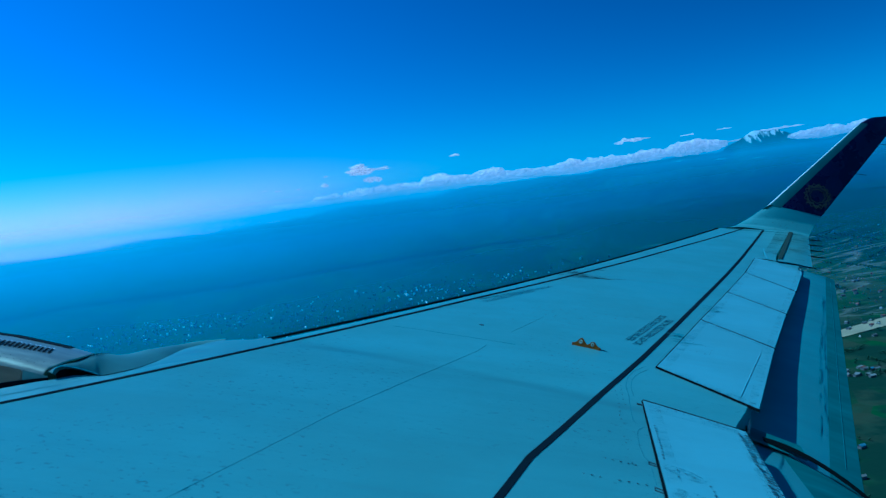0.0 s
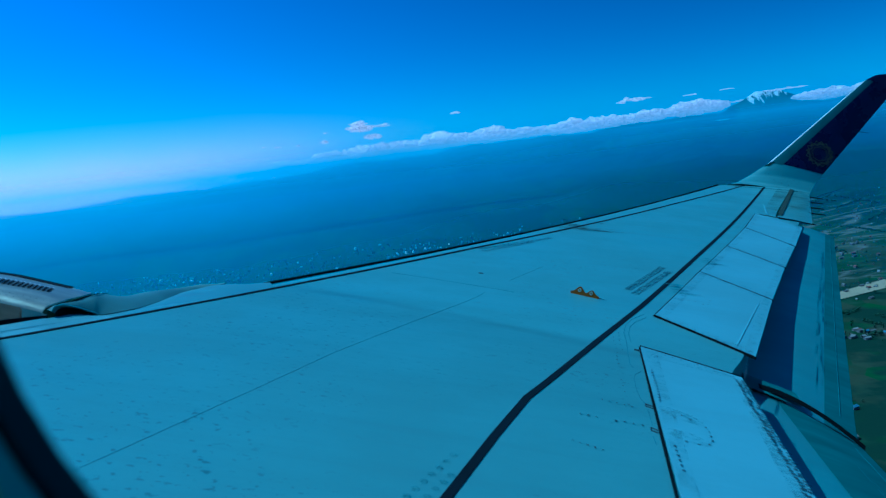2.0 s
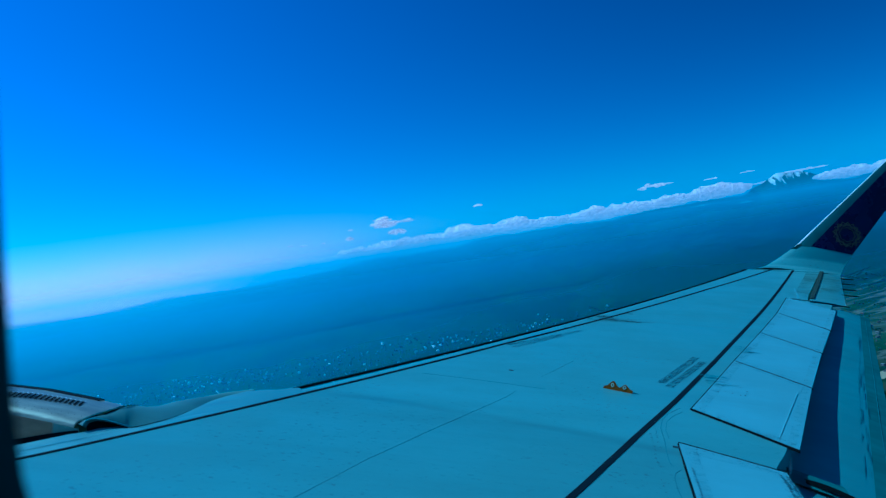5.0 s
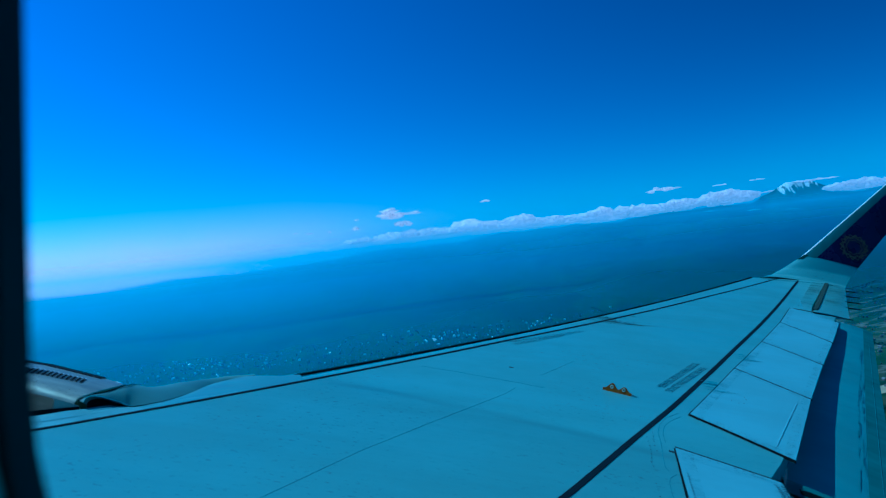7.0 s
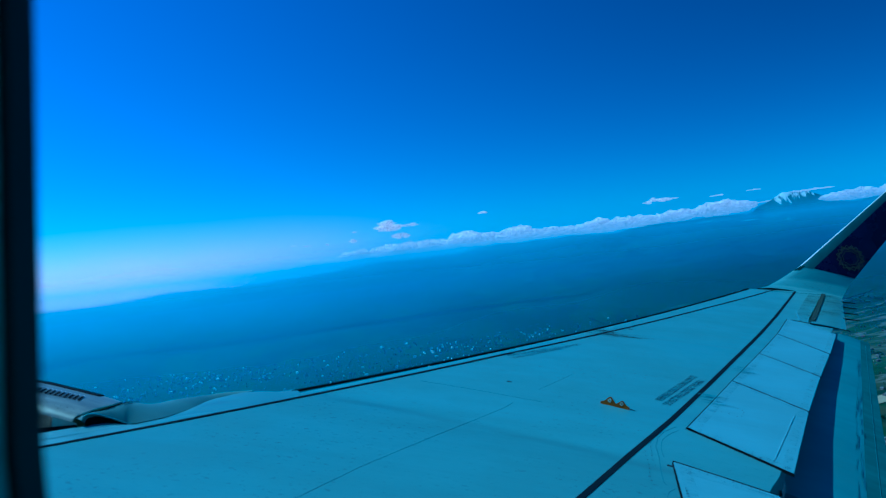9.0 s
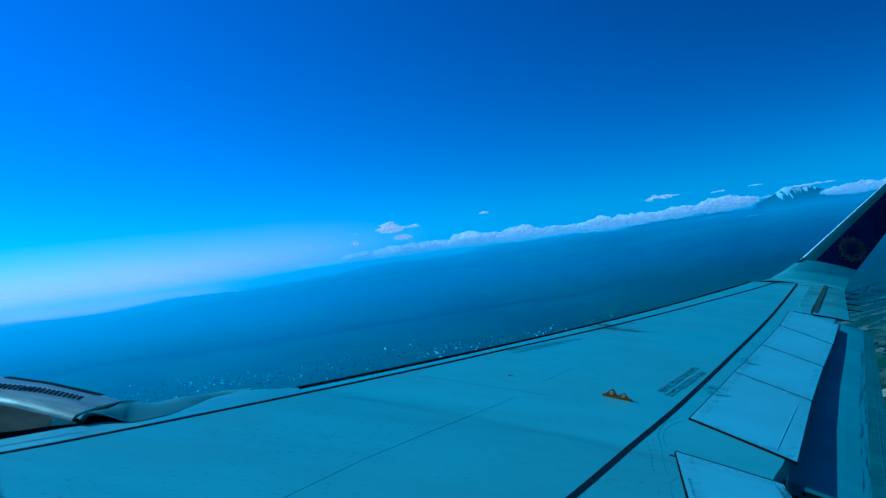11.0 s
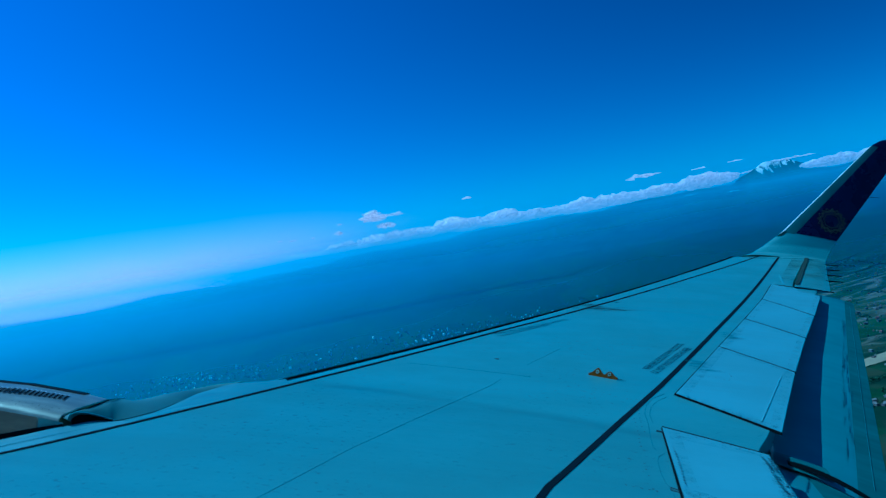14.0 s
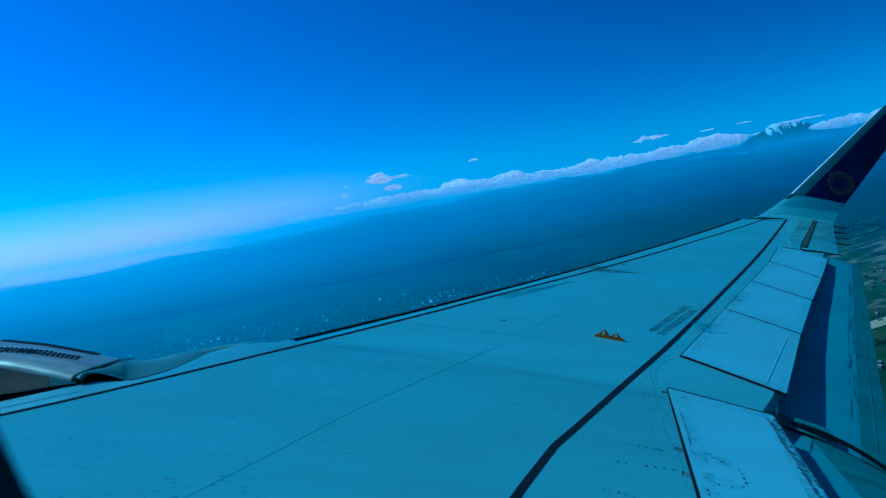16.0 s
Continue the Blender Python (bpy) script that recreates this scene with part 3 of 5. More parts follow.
    grid_faces(bm, [[Vector((x, SIDE_Y - 0.02, deep(x) - d)) for d in (0.0, 0.1, 0.25)] for x in np.linspace(0.5, 1.93, 16)])
    part("recess_seal", bm, M_GAP, nac, "black sheet for the shade beneath the cowl's side")
    return ob


pylon()

# ---- cabin wall and window ----
def rounded(x0, x1, z0, z1, r, n=10):
    pts = []
    for cx, cz, a0 in ((x1 - r, z1 - r, 0), (x0 + r, z1 - r, 90), (x0 + r, z0 + r, 180), (x1 - r, z0 + r, 270)):
        for i in range(n + 1):
            a = radians(a0 + 90 * i / n)
            x, z = cx + r * math.cos(a), cz + r * math.sin(a)
            pts.append((x - 0.164 * (z - 1.25), z))
    return pts


WIN = (3.8647, 4.38, 1.024, 1.62)


def ring(bm, inner, outer, y):
    vi = [bm.verts.new((x, y, z)) for x, z in inner]
    vo = [bm.verts.new((x, y, z)) for x, z in outer]
    n = len(vi)
    for i in range(n):
        j = (i + 1) % n
        bm.faces.new((vi[i], vi[j], vo[j], vo[i]))
    return vi, vo


def bridge(bm, a, b):
    n = len(a)
    for i in range(n):
        j = (i + 1) % n
        bm.faces.new((a[i], a[j], b[j], b[i]))


def cabin():
    x0, x1, z0, z1 = WIN
    inner = rounded(x0, x1, z0, z1, 0.175)
    # wall sheet with the opening
    bm = bmesh.new()
    outer = []
    cx, cz = (x0 + x1) / 2, (z0 + z1) / 2
    for x, z in inner:
        dx, dz = x - cx, z - cz
        k = min(1.6 / max(1e-6, abs(dx)), 0.5 / max(1e-6, abs(dz)))
        outer.append((cx + dx * k, cz + dz * k))
    ia, oa = ring(bm, inner, outer, 1.855)
    ib, ob_ = ring(bm, [(x, z) for x, z in rounded(x0 - 0.002, x1 + 0.002, z0 - 0.002, z1 + 0.002, 0.177)], outer, 1.872)
    bridge(bm, ia, ib)
    bmesh.ops.recalc_face_normals(bm, faces=bm.faces)
    wall = tagged(part("wall_cabin", bm, M_PANEL), "grey-green moulded plastic cabin side panel", "wall", kind="structure")
    wall.matrix_world = PL
    # window: rubber seal and pane
    win = empty("window_1", PL, "rounded cabin window with a black rubber seal", "window", kind="structure")
    bm = bmesh.new()
    s_in = rounded(x0 - 0.001, x1 + 0.001, z0 - 0.001, z1 + 0.001, 0.175)
    s_out = rounded(x0 - 0.06, x1 + 0.06, z0 - 0.06, z1 + 0.06, 0.21)
    a, b = ring(bm, s_in, s_out, 1.878)
    c, d = ring(bm, s_in, s_out, 1.898)
    bridge(bm, a, c)
    bridge(bm, b, d)
    bmesh.ops.recalc_face_normals(bm, faces=bm.faces)
    part("window_seal", bm, M_SEAL, win, "black rubber window seal")
    # outer skin that dips from the fuselage to the pane's seal
    bm = bmesh.new()
    near = [bm.verts.new((x, 1.9, z)) for x, z in rounded(x0 - 0.058, x1 + 0.058, z0 - 0.058, z1 + 0.058, 0.21)]
    far = []
    for v in near:
        dx, dz = v.co.x - cx, v.co.z - cz
        k = min(0.735 / max(1e-6, abs(dx)), 0.76 / max(1e-6, abs(dz)))
        z = cz + dz * k
        far.append(bm.verts.new((cx + dx * k, math.sqrt(2.10 ** 2 - (z - 0.95) ** 2) - 0.012, z)))
    bridge(bm, near, far)
    bmesh.ops.recalc_face_normals(bm, faces=bm.faces)
    part("window_surround", bm, M_FUSE, win, "white outer skin round the window")
    # the rest of the cabin, closed, with the added lamp inside
    bm = bmesh.new()
    X0, X1, Y0, Z0, Z1 = cx - 1.6, cx + 1.6, -1.7, cz - 0.5, cz + 0.5
    v = {k: bm.verts.new(p) for k, p in dict(a=(X0, 1.855, Z0), b=(X1, 1.855, Z0), c=(X1, Y0, Z0), d=(X0, Y0, Z0), e=(X0, 1.855, Z1), f=(X1, 1.855, Z1), g=(X1, Y0, Z1), h=(X0, Y0, Z1)).items()}
    for f in ("abcd", "hgfe", "bfgc", "cghd", "dhea"):
        bm.faces.new([v[k] for k in f])
    shell = tagged(part("cabin_shell", bm, M_PANEL, smooth=False), "plain grey cabin lining around the seat row", "cabin", kind="structure")
    shell.matrix_world = PL


cabin()


def fuselage():
    bm = bmesh.new()
    cz = 0.95
    rows = []
    for x in list(np.linspace(-6, WIN[0] - 0.45, 12)) + list(np.linspace(WIN[1] + 0.45, 16, 16)):
        rows.append([Vector((x, 2.10 * math.sin(a), cz + 2.10 * math.cos(a))) for a in np.linspace(0, 2 * math.pi, 72, endpoint=False)])
    vs = grid_faces(bm, rows, closed=True)
    gone = [f for f in bm.faces if f.calc_center_median().y > 1.7 and WIN[0] - 0.4 < f.calc_center_median().x < WIN[1] + 0.4 and WIN[2] - 0.4 < f.calc_center_median().z < WIN[3] + 0.3]
    bmesh.ops.delete(bm, geom=gone, context="FACES")
    return part("fuselage", bm, M_FUSE, airliner, "white painted fuselage side")


fuselage()

# ---- ground ----
def ground_z(x, y):
    r = math.hypot(x, y)
    s = max(0.0, (r - 2500) / 2450)
    lump = 10 * noise.noise(Vector((x / 500, y / 500, 0.3))) + 25 * s * noise.fractal(Vector((x / 700, y / 700, 4.0)), 1.0, 2.0, 4)
    return 440 * s ** 1.25 + lump * min(1.0, max(0.0, (r - 300) / 900))


def ground():
    bm = bmesh.new()
    rows = []
    for r in [8.0] + list(np.geomspace(120, 4950, 120)):
        rows.append([Vector((r * math.sin(a), r * math.cos(a), ground_z(r * math.sin(a), r * math.cos(a)))) for a in np.linspace(0, 2 * math.pi, 360, endpoint=False)])
    vs = grid_faces(bm, rows, closed=True)
    bm.faces.new(vs[0])
    k = Mat("valley_fields")
    cell = k.voronoi(1.0, "Color", k.mapped((1 / 70, 1 / 150, 0), rot=(0, 0, 0.5)), random=0.9)
    hue = k.xyz("X", cell)
    fields = k.ramp(hue, (0.0, (0.028, 0.055, 0.018)), (0.3, (0.035, 0.075, 0.018)), (0.5, (0.04, 0.055, 0.026)), (0.72, (0.048, 0.058, 0.03)), (0.92, (0.058, 0.062, 0.038)), mode="CONSTANT")
    woods = k.noise(1 / 300, 5, 0.6)
    wide = k.noise(1 / 40, 5, 0.6)
    col = k.mix(k.ramp(wide, (0.45, 0.0), (0.75, 1.0)), fields, (0.05, 0.075, 0.04))
    col = k.mix(k.ramp(woods, (0.5, 0.0), (0.56, 1.0)), col, (0.022, 0.04, 0.022))
    # dry river gravel and tracks that wind across the valley
    bed = k.noise(1 / 420, 4, 0.6, k.mapped((0.45, 1.6, 1), rot=(0, 0, 0.25)), 1.2)
    course = k.math("MULTIPLY", k.ramp(bed, (0.475, 0.0), (0.497, 1.0), (0.505, 1.0), (0.53, 0.0)), k.ramp(k.math("DIVIDE", k.xyz("Y"), 5000), (0.42, 0.0), (0.50, 1.0), (0.74, 1.0), (0.80, 0.0)))
    course = k.math("MULTIPLY", course, k.ramp(k.math("DIVIDE", k.xyz("X"), 2000), (0.2, 0.0), (0.4, 1.0)))
    col = k.mix(k.math("MULTIPLY", course, k.ramp(wide, (0.3, 0.35), (0.6, 1.0))), col, (0.22, 0.21, 0.17))
    # dry, built-over land beyond the near fields
    dry = k.math("MULTIPLY", k.ramp(k.math("DIVIDE", k.xyz("Y"), 5000), (0.42, 0.0), (0.52, 1.0), (0.80, 1.0), (0.9, 0.0)), k.ramp(k.math("DIVIDE", k.xyz("X"), 2000), (0.25, 0.0), (0.45, 1.0)))
    strips = k.noise(1 / 55, 6, 0.7, k.mapped((0.5, 2.2, 1), rot=(0, 0, 0.35)))
    col = k.mix(k.math("MULTIPLY", dry, k.ramp(strips, (0.46, 0.0), (0.66, 0.8))), col, (0.085, 0.105, 0.06))
    col = k.mix(k.math("MULTIPLY", dry, k.ramp(strips, (0.30, 0.6), (0.44, 0.0))), col, (0.04, 0.05, 0.035))
    k.set(Base_Color=col, Roughness=0.95, Specular_IOR_Level=0.1)
    k.bump(wide, 0.6, 3.0)
    return tagged(part("ground", bm, k.m), "wide hazy valley floor with green fields and woods", "ground", kind="structure")


ground()


# ---- distant range, clouds and haze ----
def polar(az, r, z):
    """A place by bearing to the left of straight out, distance and height."""
    a = radians(az)
    return Vector((-r * math.sin(a), r * math.cos(a), z))


def up_at(el, r):
    return ALT + r * math.tan(radians(el))


RIDGE = pw([(-60, 0.5), (-30, 0.7), (-22, 0.95), (-20.6, 0.85), (-19.7, 1.04), (-18.8, 1.42), (-18.0, 1.76), (-17.4, 1.82), (-16.7, 1.94), (-16.4, 1.84), (-15.8, 1.42), (-15.1, 1.08), (-14.4, 0.81),
            (-13, 0.88), (-11.3, 0.83), (-9.5, 0.92), (-7.6, 0.80), (-5.8, 0.57), (-3.9, 0.72), (-2.0, 0.75), (0, 0.68), (1.9, 0.77), (3.8, 0.68), (5.8, 0.52), (7.8, 0.36), (9.7, 0.58), (11.7, 0.5), (13.6, 0.2),
            (17.4, 0.05), (21, -0.15), (25, -0.5), (31, -0.9), (60, -1.0)])
FOOT = pw([(-60, -2.6), (-22, -2.5), (-16, -2.4), (-12, -2.9), (-6, -2.9), (-2, -3.8), (3, -5.5), (8, -7.0), (60, -7.0)])


def range_mesh(bm, crest, r0, r1, rough, seed, steps):
    """A mountain belt from its foot at r0 to the crest at r1, with spurs and gullies."""
    rows = []
    for i in range(steps + 4):
        s = min(1.0, i / steps)
        back = max(0, i - steps)
        row = []
        for az in np.arange(-62, 62.01, 0.16):
            r = r0 + (r1 - r0) * s + back * 40
            top = up_at(crest(az), r1)
            foot = ground_z(*polar(az, r0, 0).xy) - 8
            p = polar(az, r, 0)
            spur = noise.ridged_multi_fractal(Vector((p.x / 260, p.y / 260, seed)), 1.0, 2.1, 5, 1.0, 2.0)
            fine = noise.fractal(Vector((p.x / 60, p.y / 60, seed)), 1.0, 2.0, 3)
            h = foot + (top - foot) * s ** 1.35 + (spur - 1.2) * rough * math.sin(math.pi * min(s, 0.93)) + fine * rough * (0.18 + 0.22 * s)
            row.append(Vector((p.x, p.y, h - back * back * 9)))
        rows.append(row)
    grid_faces(bm, rows)


def mountains():
    k = Mat("forest_rock_and_snow")
    high = k.xyz("Z")
    n = k.noise(1 / 60, 6, 0.65)
    rock = k.mix(k.ramp(n, (0.35, 0.0), (0.65, 1.0)), (0.03, 0.045, 0.03), (0.10, 0.095, 0.08))
    line = k.math("ADD", high, k.math("MULTIPLY", k.noise(1 / 22, 7, 0.72, k.mapped((1, 0.2, 0.16), rot=(0, 0.3, 0.28))), 380))
    line = k.math("SUBTRACT", line, k.math("MULTIPLY", k.math("ABSOLUTE", k.math("SUBTRACT", k.xyz("X"), 1360)), 0.28))
    snow = k.ramp(k.math("DIVIDE", k.math("SUBTRACT", line, ALT + 290), 40, clamp=True), (0.2, 0.0), (0.7, 0.9))
    k.set(Base_Color=k.mix(snow, rock, (0.82, 0.84, 0.87)), Roughness=0.9, Specular_IOR_Level=0.1)
    bm = bmesh.new()
    range_mesh(bm, RIDGE, 4180, 4700, 26, 2.0, 22)
    tagged(part("mountain_range", bm, k.m), "hazy blue forested mountain range with one snowy peak", "mountains", kind="structure")
    k = Mat("foothill_forest")
    n = k.noise(1 / 45, 6, 0.65)
    k.set(Base_Color=k.mix(k.ramp(n, (0.35, 0.0), (0.65, 1.0)), (0.035, 0.058, 0.03), (0.06, 0.075, 0.045)), Roughness=0.95, Specular_IOR_Level=0.1)
    bm = bmesh.new()
    range_mesh(bm, FOOT, 3450, 3800, 9, 7.0, 14)
    tagged(part("foothills", bm, k.m), "low dark wooded foothills before the mountains", "hills", kind="structure")


mountains()


def cloud_material():
    k = Mat("glowing_cloud")
    wisp = k.ramp(k.noise(1 / 20, 7, 0.66), (0.37, 0.12), (0.60, 0.66))
    # emission stands in for sunlight scattered inside the cloud
    k.set(Base_Color=(0.56, 0.52, 0.56), Roughness=1.0, Specular_IOR_Level=0.0, Alpha=wisp, Emission_Color=(1.0, 0.77, 0.85), Emission_Strength=0.46)
    return k.m


M_CLOUD = cloud_material()
rnd = random.Random(5)
BALL = bmesh.new()
bmesh.ops.create_icosphere(BALL, subdivisions=2, radius=1.0)
BALL_V = [v.co.copy() for v in BALL.verts]
BALL.verts.index_update()
BALL_F = [[v.index for v in f.verts] for f in BALL.faces]
BALL.free()


def puffs(name, blobs, label, group):
    """One cloud: overlapping puffs with lumpy, uneven outlines. blobs: centre, half sizes."""
    verts, faces = [], []
    for c, (rx, rz) in blobs:
        base = len(verts)
        for v in BALL_V:
            n = 1 + 0.8 * noise.fractal(v * 2.3 + c * 0.013, 0.8, 2.2, 5)
            flat = 0.55 if v.z < 0 else 1.0
            verts.append((c.x + v.x * rx * n, c.y + v.y * rx * n, c.z + v.z * rz * n * flat))
        faces += [[base + i for i in f] for f in BALL_F]
    mesh = bpy.data.meshes.new(name)
    mesh.from_pydata(verts, [], faces)
    mesh.materials.append(M_CLOUD)
    mesh.shade_smooth()
    return tagged(new(name, mesh), label, "cloud", group)


def cloud(az, el, wide, high, label, group, r=4780.0, count=14, rise=0.5):
    blobs = []
    for i in (-1, 0, 1):
        half = math.radians(wide) * r / 2
        blobs.append((polar(az + i * wide * 0.3, r - 30, up_at(el + high * 0.05 * rise * (1 - abs(i)), r)), (half * 0.46, math.radians(high) * r * (0.20 - 0.06 * abs(i)))))
    for i in range(count):
        s = rnd.uniform(-1, 1)
        env = (1 - s * s) ** 0.5
        tiny = rnd.random()
        e = el + high * rnd.uniform(-0.3, 0.55 + 0.3 * tiny) * env * rise
        lumpy = 0.75 + 0.9 * abs(noise.noise(Vector(((az + s * wide / 2) * 0.9, el, 2.0))))
        size = math.radians(high) * r * (0.06 + 0.28 * (1 - tiny) ** 2.4) * (0.4 + 0.6 * env) * lumpy
        here, half = polar(az + s * wide / 2, r - 30 + rnd.uniform(-14, 14), up_at(e, r)), (size * rnd.uniform(1.2, 2.6), size)
        # every puff grows out of another one
        if any((here.xy - c.xy).length < 0.55 * (half[0] + h[0]) and abs(here.z - c.z) < 0.5 * (half[1] + h[1]) for c, h in blobs):
            blobs.append((here, half))
    return puffs("cloud", blobs, label, group)


SMALL = ((8.88, 2.72, 2.7, 0.50), (8.6, 2.02, 1.3, 0.34), (12.0, 2.06, 0.5, 0.26), (2.91, 2.98, 0.65, 0.20), (15.98, 2.18, 0.45, 0.12), (15.04, 2.08, 0.5, 0.16), (13.74, 2.02, 0.5, 0.12), (11.78, 2.65, 0.3, 0.12),
         (-9.28, 2.38, 1.8, 0.36), (-8.2, 2.30, 0.6, 0.3), (-14.91, 2.26, 0.9, 0.14), (-12.6, 2.2, 0.9, 0.16))
for az, el, wide, high in SMALL:
    cloud(az, el, wide, high * 1.4, "small white fair-weather cloud drifting above the range", "small clouds", count=40, rise=0.8)
for az, el, wide, high in ((-11.8, 0.60, 0.9, 0.18), (-14.5, 0.36, 0.9, 0.2), (-16.8, 0.15, 0.9, 0.12), (-9.4, 0.31, 0.5, 0.08), (-0.5, 0.45, 0.6, 0.08), (-4.5, 0.55, 0.6, 0.07)):
    cloud(az, el, wide, high, "thin white cloud scrap before the mountain flank", "cloud scraps", r=4140.0, count=14, rise=0.3)
# the bank's foot and crown by bearing
CROWN = pw([(-24, 1.65), (-21.9, 1.72), (-20.7, 1.7), (-20.0, 1.6), (-18.8, 1.86), (-17.5, 2.0), (-16.4, 1.9), (-15.5, 1.45), (-14.7, 1.72), (-13.2, 2.05), (-12.1, 1.93), (-11.4, 1.68), (-10.3, 1.9), (-9.6, 1.65), (-8.7, 1.82),
            (-7.7, 1.72), (-2, 1.70), (1.7, 2.0), (3.7, 1.8), (7.6, 1.65), (9.6, 1.78), (11.6, 1.6), (13.5, 1.22), (15.5, 0.95), (19, 0.75), (23, 0.6)])
az = 21.0
while az > -24.5:
    wide = rnd.uniform(2.2, 3.2)
    mid = az - wide / 2
    low, up = RIDGE(mid), CROWN(mid)
    if not -18.4 < mid < -15.6:
        cloud(mid, low + 0.26 * (up - low), wide * 1.25, (up - low) * 1.15, "long pale cumulus bank resting along the mountain crest", "cloud bank", r=4700.0, count=230)
    else:
        cloud(mid, up - 0.12, wide * 1.1, 0.35, "pale cloud cap behind the snowy summit", "cloud bank", count=60)
    az -= wide


def haze(name, r, z_low, z_full, z_top, most, tint, power, glow, tones, fade=2.3):
    """A thin glowing shell that paints haze before the far range: densest near the horizon, gone above and below."""
    bm = bmesh.new()
    rows = [[polar(-a, r, z) for a in np.linspace(0, 360, 180, endpoint=False)] for z in np.linspace(z_low, z_top, 30)]
    grid_faces(bm, rows, closed=True)
    k = Mat(name + "_air")
    k.n.remove(k.b)
    diff, trans, clear, mix, blend = (k.n.new(t) for t in ("ShaderNodeBsdfDiffuse", "ShaderNodeBsdfTranslucent", "ShaderNodeBsdfTransparent", "ShaderNodeMixShader", "ShaderNodeMixShader"))
    for node in (diff, trans):
        node.inputs[0].default_value = (*tint, 1)
    mix.inputs[0].default_value = 0.6
    k.l.new(diff.outputs[0], mix.inputs[1])
    k.l.new(trans.outputs[0], mix.inputs[2])
    z = k.xyz("Z")
    rise = k.math("DIVIDE", k.math("SUBTRACT", z, z_low), z_full - z_low, clamp=True)
    fall = k.math("DIVIDE", k.math("SUBTRACT", z_top, z), z_top - z_full, clamp=True)
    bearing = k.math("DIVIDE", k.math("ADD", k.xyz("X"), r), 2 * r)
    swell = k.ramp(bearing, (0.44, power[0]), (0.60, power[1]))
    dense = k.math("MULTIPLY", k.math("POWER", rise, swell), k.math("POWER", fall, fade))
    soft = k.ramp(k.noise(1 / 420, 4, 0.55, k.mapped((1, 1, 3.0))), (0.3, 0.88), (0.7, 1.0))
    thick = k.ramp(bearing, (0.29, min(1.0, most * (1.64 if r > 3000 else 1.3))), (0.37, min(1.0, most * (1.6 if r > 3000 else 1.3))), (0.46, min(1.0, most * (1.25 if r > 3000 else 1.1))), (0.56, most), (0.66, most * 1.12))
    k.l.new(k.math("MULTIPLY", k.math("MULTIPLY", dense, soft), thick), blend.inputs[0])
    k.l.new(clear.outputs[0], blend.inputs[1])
    # the haze's light is emitted, its colour painted by bearing
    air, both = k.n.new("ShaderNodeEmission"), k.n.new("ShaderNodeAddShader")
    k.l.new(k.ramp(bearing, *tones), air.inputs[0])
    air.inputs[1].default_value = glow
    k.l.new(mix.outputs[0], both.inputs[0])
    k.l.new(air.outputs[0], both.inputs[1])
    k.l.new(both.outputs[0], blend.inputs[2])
    k.l.new(blend.outputs[0], k.n["Material Output"].inputs[0])
    ob = tagged(part(name, bm, k.m), "glowing shell painted as pale haze over the valley", "haze", kind="structure")
    return ob


# emitted haze colours by bearing, painted brighter to the left
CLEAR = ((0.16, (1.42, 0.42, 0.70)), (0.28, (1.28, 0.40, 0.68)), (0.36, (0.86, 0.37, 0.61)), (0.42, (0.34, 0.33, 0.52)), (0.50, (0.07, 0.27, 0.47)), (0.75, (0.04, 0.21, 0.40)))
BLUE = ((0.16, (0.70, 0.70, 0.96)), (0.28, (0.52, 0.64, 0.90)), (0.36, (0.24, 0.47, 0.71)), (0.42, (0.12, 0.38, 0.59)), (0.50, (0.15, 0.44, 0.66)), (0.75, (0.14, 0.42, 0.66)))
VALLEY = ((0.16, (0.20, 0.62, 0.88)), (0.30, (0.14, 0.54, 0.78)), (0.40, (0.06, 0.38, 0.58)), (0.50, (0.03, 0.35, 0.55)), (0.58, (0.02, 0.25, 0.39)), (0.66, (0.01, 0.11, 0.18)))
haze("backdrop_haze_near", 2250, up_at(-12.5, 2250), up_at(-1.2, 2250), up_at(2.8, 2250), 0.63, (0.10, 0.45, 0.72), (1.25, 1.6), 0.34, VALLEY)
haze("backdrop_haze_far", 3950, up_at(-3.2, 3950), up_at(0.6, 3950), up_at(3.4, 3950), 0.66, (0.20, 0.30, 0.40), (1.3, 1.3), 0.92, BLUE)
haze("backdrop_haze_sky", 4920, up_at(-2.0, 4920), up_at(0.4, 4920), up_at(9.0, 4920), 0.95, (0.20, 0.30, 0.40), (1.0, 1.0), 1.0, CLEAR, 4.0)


# ---- villages, woods and tracks in the valley ----
def house_mesh(w, d, h, roof):
    """Walls with a gabled roof that overhangs; returns two bmeshes."""
    walls, top = bmesh.new(), bmesh.new()
    box(walls, -w / 2, w / 2, -d / 2, d / 2, -1.0, h)
    g = [walls.verts.new(p) for p in ((-w / 2, -d / 2, h), (-w / 2, d / 2, h), (-w / 2, 0, h + roof), (w / 2, -d / 2, h), (w / 2, d / 2, h), (w / 2, 0, h + roof))]
    walls.faces.new(g[:3])
    walls.faces.new(g[3:][::-1])
    o, t = 0.6, 0.25
    prof = [(-d / 2 - o, h - 0.3), (0, h + roof), (d / 2 + o, h - 0.3), (d / 2 + o, h - 0.3 + t), (0, h + roof + t * 1.3), (-d / 2 - o, h - 0.3 + t)]
    grid_faces(top, [[Vector((x, y, z)) for y, z in prof] for x in (-w / 2 - o, w / 2 + o)], closed=True, caps=True)
    return walls, top


